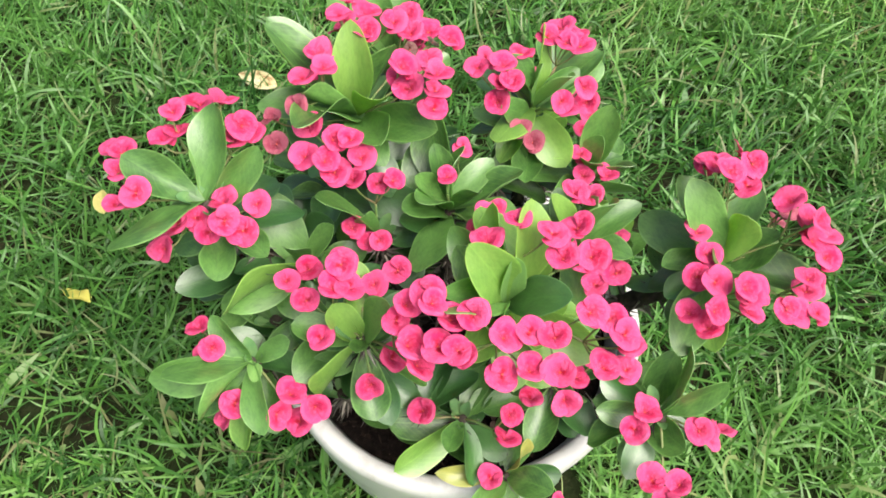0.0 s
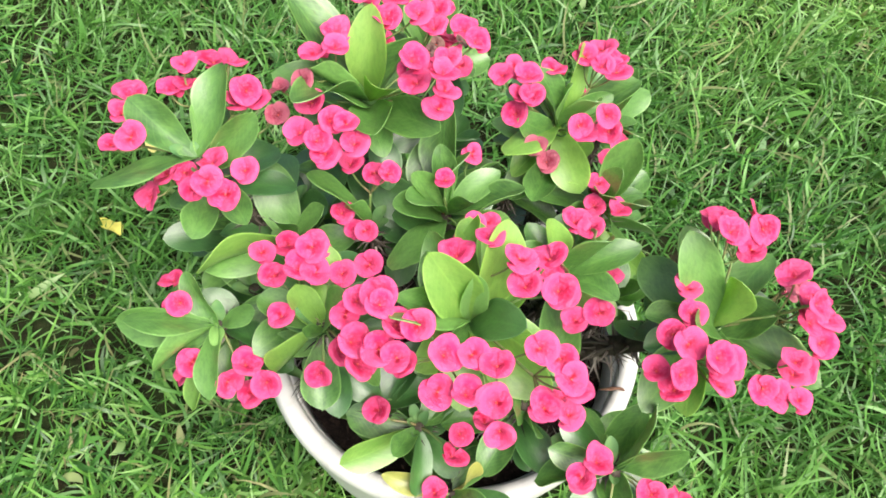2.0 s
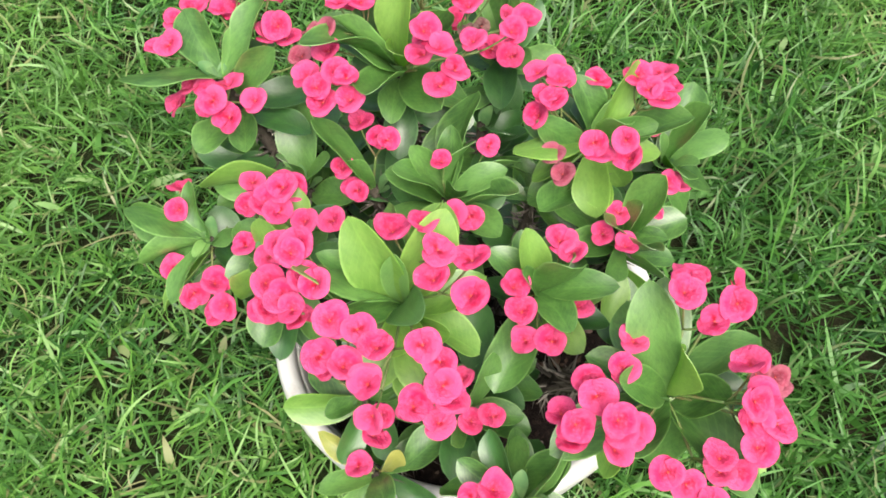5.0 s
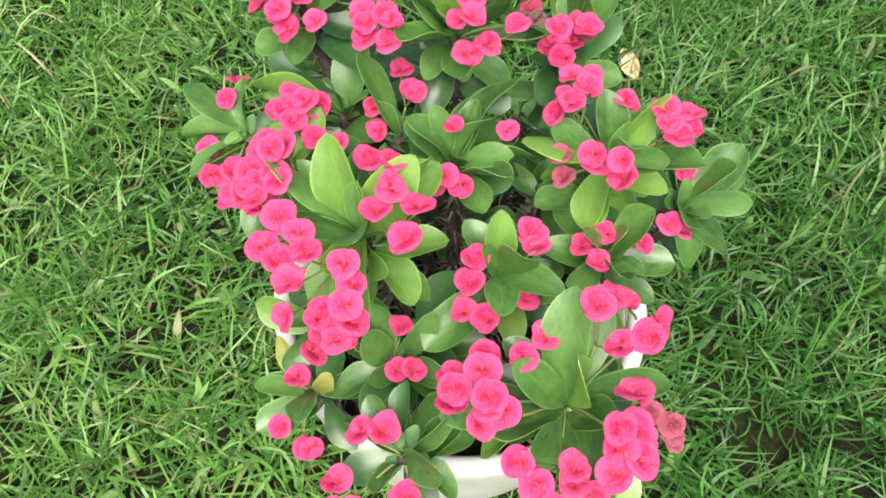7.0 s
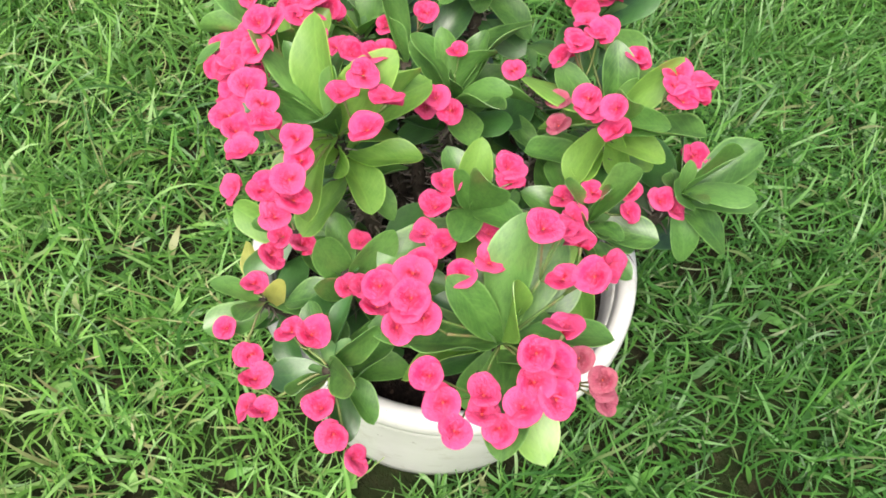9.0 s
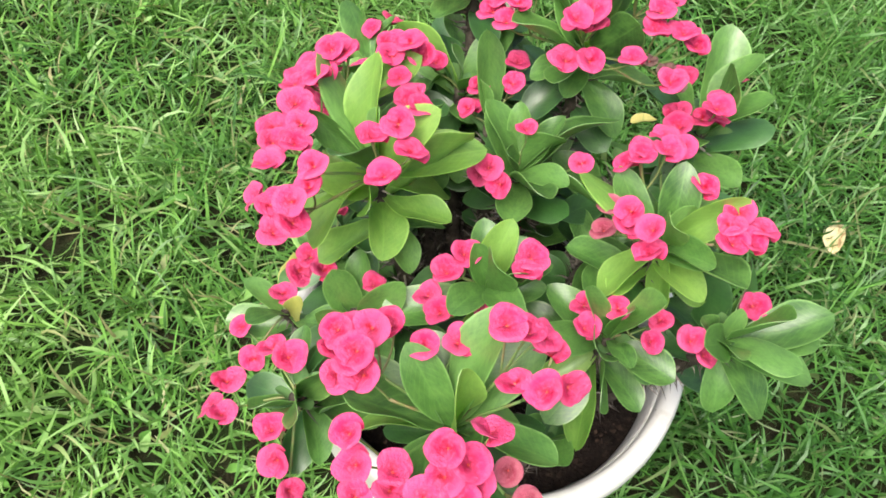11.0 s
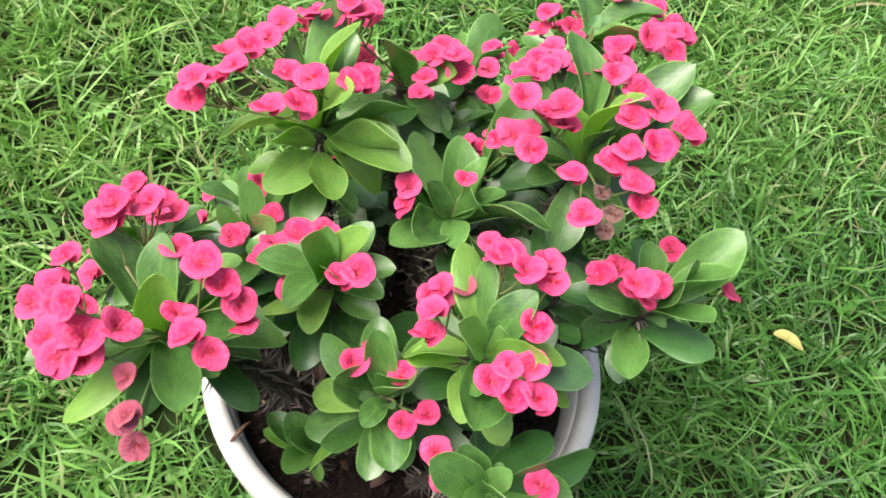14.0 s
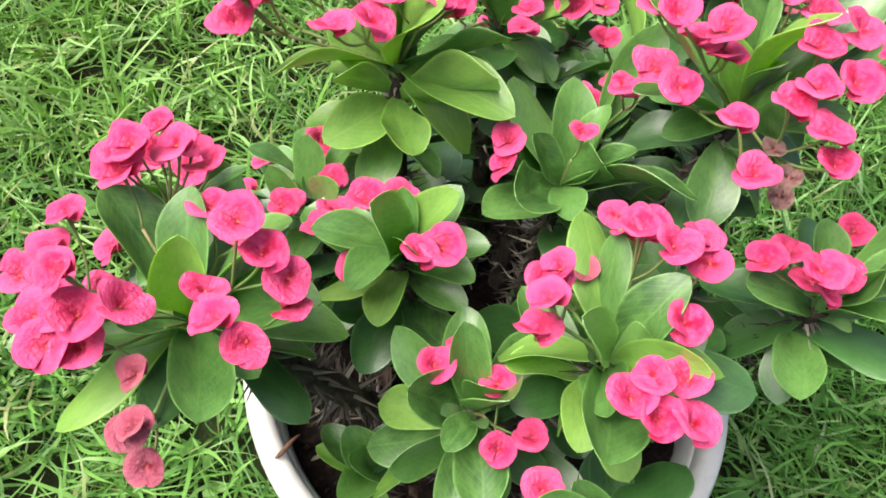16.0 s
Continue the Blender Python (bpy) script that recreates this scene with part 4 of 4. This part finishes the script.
plan((0.085, 0.050), (0.112, 0.066, 0.410),
     leaves=[(33, 46, -4, 31, 11, 14, "."), (-8, -29, 45, 24, 0, 0, "."), (35, -20, 33, 30, -22, 20, "."), (53, -6, -23, 31, -69, 34, "."), (13, -57, 21, 27, -52, 12, "."), (23, -51, -58, 26, -26, 29, "y"), (11, 22, 64, 33, 0, 0, "."), (57, -11, -84, 36, 55, 44, "y"), (6, 4, 42, 25, 0, 9, "."), (32, 11, 8, 18, 0, 8, "."), (-64, -9, 2, 31, 0, 14, "."), (14, 44, -39, 26, 0, 13, "."), (39, 31, -45, 26, -3, 36, "."), (-52, 8, -16, 26, -12, 41, "d")],
     others=[(-34, -48, 8, 28, -11, 14, "."), (-40, -46, -33, 27, 22, 35, "d"), (41, -37, -73, 33, 3, 49, "."), (-23, 50, -48, 26, 6, 39, "d")],
     blooms=[(10, 27, 10), (-7, 34, 15), (-11, -24, 23), (12, -26, 25), (-11, 1, 21)], bloom=0.88)
plan((-0.030, 0.070), (-0.075, 0.150, 0.455),
     leaves=[(29, -27, -65, 30, -4, 17, "d"), (1, 58, 5, 37, 1, 31, "d"), (-9, 5, 59, 33, 26, 5, "."), (-20, 29, 63, 32, -36, 0, "."), (-24, -33, 25, 25, 0, 10, "."), (-61, 12, 58, 37, 0, 0, "."), (46, -34, 19, 30, 0, 13, "."), (6, 42, 42, 34, 0, 13, "."), (0, -74, -33, 31, 22, 54, "."), (-44, -2, -51, 27, 4, 39, "."), (51, 27, -16, 30, 22, 33, "."), (-54, 21, -16, 32, -18, 31, "."), (40, -55, -16, 31, 15, 17, "d"), (-43, -44, -2, 32, 16, 17, "d")],
     others=[(-14, 38, -29, 28, 10, 51, "."), (-22, -50, -56, 24, 11, 54, "."), (36, 21, -54, 22, 30, 38, "d")],
     blooms=[(22, -3, 29), (32, -13, 49), (-40, -21, 17), (-53, 32, 6), (36, -35, 29), (12, -32, 23), (19, -14, 26), (8, -5, 33)])
plan((-0.080, -0.040), (-0.140, -0.055, 0.415),
     leaves=[(-56, -62, 14, 37, 80, 0, "y"), (25, 15, 34, 24, 0, 9, "."), (-64, -45, -8, 37, 0, 16, "."), (-34, 42, 39, 37, 0, 15, "."), (-8, -12, 37, 23, 0, 8, "."), (52, -20, -27, 26, -7, 23, "d"), (-37, -24, -10, 25, 2, 32, "d"), (52, 13, 3, 28, 17, 21, "."), (37, 39, -29, 23, 3, 50, "."), (18, 53, -6, 28, -36, 31, "."), (68, 5, -60, 31, -15, 51, "."), (4, -63, -35, 34, -13, 25, "d"), (-55, -19, 7, 34, 27, 13, "d"), (-47, 31, -25, 29, -16, 26, "d")],
     blooms=[(-6, -44, 40), (9, -25, 30)], bloom=0.88)
plan((0.040, -0.130), (0.045, -0.195, 0.300),
     leaves=[(-29, -38, -2, 25, 21, 15, "."), (-63, 0, -3, 19, -32, 19, "o"), (13, 19, 38, 19, 66, 20, "o"), (35, -22, 28, 28, 0, 10, "."), (-55, 45, -41, 28, 14, 42, "."), (22, 54, -13, 28, -4, 12, "."), (55, 18, -45, 26, 35, 43, "d"), (1, 69, -31, 24, 12, 33, "."), (-1, -53, -30, 33, -15, 27, "."), (-5, -26, -34, 21, -21, 46, "d")],
     blooms=[(46, -20, -13), (39, -21, -24), (15, -34, -12), (-15, -4, 2)], heart=0, thick=0.006)
plan((0.135, 0.030), (0.150, 0.034, 0.300),
     leaves=[(34, 13, 30, 26, 10, 4, "."), (18, -3, 38, 25, 0, 4, "."), (5, -24, 34, 26, -10, 6, "."), (8, -44, 2, 22, 0, 8, "."), (16, -40, -14, 18, 10, 14, "y"), (5, 22, -24, 9, 0, 8, "y"), (-26, -10, 22, 24, 0, 4, "d"), (-20, 22, 20, 22, 0, 8, "d")], thick=0.005)
plan((-0.040, -0.010), (-0.080, -0.030, 0.430),
     leaves=[(-10, -13, 37, 18, 54, 12, "."), (-46, -11, 59, 31, 23, 0, "."), (-36, 8, -26, 25, -48, 0, ".")],
     blooms=[(-3, -18, 9), (15, 11, 59), (-19, 16, 51), (1, 13, 50), (-19, -13, 22), (5, -22, 18)], bloom=0.86)
# inner filler shoots: mostly tone d, which puts canopy shade into their colour
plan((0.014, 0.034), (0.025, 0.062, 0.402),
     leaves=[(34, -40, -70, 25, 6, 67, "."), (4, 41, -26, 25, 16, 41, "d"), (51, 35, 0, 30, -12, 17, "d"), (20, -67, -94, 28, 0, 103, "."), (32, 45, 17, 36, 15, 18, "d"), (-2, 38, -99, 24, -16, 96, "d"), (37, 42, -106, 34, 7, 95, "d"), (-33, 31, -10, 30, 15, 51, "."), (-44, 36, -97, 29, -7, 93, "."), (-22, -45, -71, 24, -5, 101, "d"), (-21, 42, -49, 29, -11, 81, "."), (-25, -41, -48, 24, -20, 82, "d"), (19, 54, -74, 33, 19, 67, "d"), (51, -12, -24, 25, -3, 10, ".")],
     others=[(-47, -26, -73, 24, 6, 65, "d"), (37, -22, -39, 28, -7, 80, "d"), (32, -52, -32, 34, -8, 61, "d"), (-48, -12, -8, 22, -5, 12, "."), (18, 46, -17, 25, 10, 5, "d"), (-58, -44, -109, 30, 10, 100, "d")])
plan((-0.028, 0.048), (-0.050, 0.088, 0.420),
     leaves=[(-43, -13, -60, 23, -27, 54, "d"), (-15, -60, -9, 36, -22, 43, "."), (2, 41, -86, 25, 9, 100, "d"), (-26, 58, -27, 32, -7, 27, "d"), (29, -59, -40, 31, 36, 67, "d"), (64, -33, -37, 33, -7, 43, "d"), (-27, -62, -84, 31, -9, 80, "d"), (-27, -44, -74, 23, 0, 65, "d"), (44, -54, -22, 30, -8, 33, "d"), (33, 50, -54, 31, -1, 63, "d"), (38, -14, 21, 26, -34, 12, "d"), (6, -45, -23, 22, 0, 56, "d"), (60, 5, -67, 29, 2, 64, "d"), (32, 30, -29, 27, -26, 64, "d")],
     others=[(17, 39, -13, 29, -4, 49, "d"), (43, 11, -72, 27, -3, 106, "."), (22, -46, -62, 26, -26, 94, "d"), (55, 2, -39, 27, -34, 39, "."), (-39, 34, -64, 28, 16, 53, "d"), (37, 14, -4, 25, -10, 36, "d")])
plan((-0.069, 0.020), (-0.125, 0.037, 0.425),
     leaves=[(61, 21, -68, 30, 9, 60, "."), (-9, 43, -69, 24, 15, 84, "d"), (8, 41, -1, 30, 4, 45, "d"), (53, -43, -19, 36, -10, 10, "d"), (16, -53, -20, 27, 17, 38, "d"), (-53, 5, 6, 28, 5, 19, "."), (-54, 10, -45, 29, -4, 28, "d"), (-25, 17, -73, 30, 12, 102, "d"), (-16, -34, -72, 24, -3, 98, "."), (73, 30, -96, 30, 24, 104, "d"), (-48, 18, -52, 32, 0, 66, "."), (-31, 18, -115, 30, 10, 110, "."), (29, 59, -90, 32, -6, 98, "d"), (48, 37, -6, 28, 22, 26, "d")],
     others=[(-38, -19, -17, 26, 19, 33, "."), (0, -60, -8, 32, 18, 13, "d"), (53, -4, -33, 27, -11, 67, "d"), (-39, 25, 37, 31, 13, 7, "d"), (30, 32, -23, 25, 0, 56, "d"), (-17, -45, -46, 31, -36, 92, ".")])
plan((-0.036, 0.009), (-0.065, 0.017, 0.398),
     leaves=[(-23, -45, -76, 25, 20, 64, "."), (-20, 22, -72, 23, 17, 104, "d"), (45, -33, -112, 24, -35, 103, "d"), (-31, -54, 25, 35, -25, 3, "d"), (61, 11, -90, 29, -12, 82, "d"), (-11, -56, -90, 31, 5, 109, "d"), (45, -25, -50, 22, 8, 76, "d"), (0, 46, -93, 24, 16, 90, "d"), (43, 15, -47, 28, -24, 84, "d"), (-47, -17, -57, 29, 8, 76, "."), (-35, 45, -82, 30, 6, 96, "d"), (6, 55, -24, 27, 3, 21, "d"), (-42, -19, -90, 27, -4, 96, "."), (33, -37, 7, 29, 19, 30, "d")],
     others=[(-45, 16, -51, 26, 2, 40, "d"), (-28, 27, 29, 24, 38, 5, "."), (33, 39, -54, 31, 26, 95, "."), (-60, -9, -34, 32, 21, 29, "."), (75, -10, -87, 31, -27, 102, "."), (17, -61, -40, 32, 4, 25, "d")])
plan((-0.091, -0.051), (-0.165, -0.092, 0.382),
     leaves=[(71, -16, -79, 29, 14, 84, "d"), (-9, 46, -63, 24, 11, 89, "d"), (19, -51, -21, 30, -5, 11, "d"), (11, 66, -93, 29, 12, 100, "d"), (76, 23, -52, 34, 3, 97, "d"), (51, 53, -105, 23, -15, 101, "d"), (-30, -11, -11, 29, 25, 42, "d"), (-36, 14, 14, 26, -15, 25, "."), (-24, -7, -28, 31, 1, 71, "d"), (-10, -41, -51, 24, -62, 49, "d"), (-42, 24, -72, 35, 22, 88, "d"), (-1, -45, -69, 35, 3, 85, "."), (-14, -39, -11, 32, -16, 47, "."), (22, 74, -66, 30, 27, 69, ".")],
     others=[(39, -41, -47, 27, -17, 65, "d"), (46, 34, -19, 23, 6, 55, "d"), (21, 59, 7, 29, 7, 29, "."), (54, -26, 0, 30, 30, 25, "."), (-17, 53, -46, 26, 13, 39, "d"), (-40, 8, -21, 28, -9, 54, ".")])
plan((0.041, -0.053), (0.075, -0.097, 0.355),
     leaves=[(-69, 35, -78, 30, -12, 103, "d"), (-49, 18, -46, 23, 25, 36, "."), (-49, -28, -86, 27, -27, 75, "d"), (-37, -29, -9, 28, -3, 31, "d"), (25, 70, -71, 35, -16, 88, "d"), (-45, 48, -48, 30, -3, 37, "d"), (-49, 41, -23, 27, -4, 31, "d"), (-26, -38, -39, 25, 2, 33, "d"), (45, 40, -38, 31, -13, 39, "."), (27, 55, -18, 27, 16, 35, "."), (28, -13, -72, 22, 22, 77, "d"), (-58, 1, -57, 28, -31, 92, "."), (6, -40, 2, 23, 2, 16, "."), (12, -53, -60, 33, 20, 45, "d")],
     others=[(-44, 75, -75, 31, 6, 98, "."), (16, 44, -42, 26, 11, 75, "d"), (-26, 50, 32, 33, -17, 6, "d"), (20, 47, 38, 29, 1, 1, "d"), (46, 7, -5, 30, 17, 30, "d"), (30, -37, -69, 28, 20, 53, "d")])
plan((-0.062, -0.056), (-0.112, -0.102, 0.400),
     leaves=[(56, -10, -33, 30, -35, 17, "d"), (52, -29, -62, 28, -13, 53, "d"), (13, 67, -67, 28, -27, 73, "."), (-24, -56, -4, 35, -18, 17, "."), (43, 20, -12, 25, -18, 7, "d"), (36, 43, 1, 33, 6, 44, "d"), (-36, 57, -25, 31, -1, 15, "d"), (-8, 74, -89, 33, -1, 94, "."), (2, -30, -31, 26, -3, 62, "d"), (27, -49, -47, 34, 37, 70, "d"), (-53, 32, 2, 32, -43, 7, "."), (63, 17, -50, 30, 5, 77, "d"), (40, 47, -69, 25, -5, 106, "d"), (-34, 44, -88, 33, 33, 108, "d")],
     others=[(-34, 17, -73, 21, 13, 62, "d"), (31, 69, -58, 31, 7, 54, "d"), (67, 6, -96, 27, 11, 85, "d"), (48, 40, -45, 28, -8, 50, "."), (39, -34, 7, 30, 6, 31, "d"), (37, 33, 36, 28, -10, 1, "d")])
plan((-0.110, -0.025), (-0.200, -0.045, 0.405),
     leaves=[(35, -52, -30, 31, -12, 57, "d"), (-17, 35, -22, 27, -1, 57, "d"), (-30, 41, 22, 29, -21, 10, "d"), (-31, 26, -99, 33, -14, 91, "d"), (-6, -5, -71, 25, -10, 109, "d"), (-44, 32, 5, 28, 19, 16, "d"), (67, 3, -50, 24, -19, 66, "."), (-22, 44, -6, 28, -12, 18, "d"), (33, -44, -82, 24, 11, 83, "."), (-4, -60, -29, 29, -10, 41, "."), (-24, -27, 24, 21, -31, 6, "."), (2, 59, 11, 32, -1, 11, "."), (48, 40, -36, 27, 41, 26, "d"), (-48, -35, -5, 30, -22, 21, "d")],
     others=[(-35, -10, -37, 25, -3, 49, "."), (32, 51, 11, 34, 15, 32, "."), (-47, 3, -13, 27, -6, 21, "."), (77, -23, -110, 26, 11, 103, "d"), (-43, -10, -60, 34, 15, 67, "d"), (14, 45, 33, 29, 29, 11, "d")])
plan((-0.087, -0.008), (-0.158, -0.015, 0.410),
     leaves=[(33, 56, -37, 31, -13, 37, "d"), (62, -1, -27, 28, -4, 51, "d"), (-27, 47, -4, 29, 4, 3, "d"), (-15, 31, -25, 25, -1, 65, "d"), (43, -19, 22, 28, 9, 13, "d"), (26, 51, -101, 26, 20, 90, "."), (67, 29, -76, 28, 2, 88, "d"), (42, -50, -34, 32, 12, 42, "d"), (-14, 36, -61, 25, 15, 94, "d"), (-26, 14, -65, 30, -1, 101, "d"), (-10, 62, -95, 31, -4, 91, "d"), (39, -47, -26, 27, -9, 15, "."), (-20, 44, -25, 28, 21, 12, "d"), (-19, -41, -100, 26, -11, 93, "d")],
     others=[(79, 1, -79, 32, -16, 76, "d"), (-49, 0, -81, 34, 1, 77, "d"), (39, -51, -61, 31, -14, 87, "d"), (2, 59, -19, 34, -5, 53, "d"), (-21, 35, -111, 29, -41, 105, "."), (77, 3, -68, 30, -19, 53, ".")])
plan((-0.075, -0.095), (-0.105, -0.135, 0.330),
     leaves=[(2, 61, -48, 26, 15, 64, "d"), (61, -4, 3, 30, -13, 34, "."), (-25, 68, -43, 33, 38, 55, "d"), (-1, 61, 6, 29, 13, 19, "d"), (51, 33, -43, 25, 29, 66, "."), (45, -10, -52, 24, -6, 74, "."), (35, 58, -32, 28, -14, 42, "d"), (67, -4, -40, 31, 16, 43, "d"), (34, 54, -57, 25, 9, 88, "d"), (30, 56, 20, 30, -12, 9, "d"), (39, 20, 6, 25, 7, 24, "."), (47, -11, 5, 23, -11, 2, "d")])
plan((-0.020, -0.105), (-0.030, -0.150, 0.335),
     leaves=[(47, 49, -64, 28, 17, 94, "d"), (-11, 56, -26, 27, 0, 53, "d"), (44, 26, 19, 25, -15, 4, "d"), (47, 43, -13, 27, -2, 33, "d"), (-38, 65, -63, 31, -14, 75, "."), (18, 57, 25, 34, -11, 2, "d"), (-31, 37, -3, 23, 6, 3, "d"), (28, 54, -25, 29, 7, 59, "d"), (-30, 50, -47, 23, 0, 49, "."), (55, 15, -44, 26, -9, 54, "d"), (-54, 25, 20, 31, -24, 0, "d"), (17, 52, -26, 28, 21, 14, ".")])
BLOOMS = np.array([tuple(b) for b in BLOOMS])
for foot, crown, ways in PLANS:
    shoot(foot, crown, **ways)


# ---- fallen leaves on the lawn ----
def fallen_leaf(base, tip, width, roll, wave, mat, label):
    me = leaf_mesh(mat, 0.9, 1.2, wave, 0.55, 31)
    base, tip = Vector(base), Vector(tip)
    m = frame_of(base, tip - base, Vector((0, 0, 1)), ((tip - base).length, width, (tip - base).length))
    ob = new("fallen_leaf", me)
    ob.matrix_world = m @ Matrix.Rotation(radians(roll), 4, "X")
    tagged(ob, label, "fallen leaf")


fallen_leaf((-0.346, 0.528, 0.036), (-0.284, 0.502, 0.040), 0.026, 14, 1.5, DRY, "pale dry fallen leaf with a brown patch lying on the grass")
fallen_leaf((-0.514, 0.121, 0.036), (-0.470, 0.094, 0.042), 0.015, -25, 4.0, YELLOW, "slender curled yellow fallen leaf lying on the grass")
fallen_leaf((-0.492, 0.272, 0.058), (-0.480, 0.230, 0.064), 0.021, 8, 1.0, PALE, "pale yellow oval fallen leaf lying on tall grass")


def dry_twig():
    line = bezier(Vector((0.1845, -0.0300, 0.2420)), Vector((0.178, -0.028, 0.2455)), Vector((0.168, -0.035, 0.2430)), Vector((0.1595, -0.0345, 0.2400)), 8)
    v, f = tube(line, [0.0008, 0.0015, 0.0019, 0.0017, 0.0020, 0.0018, 0.0014, 0.0010, 0.0006], 7)
    tagged(new("dry_twig", mesh_of("dry_twig", v, f, TWIG)), "shrivelled brown bit of leaf stalk lying on the white rim", "twig")


TWIG, tree, shader = material("dry_twig", 0.8, 0.2)
tree.links.new(ramp(tree, noise_of(tree, coords_of(tree), 200, 4), [(0.35, (0.11, 0.055, 0.035)), (0.7, (0.25, 0.14, 0.09))]), shader.inputs["Base Color"])
dry_twig()
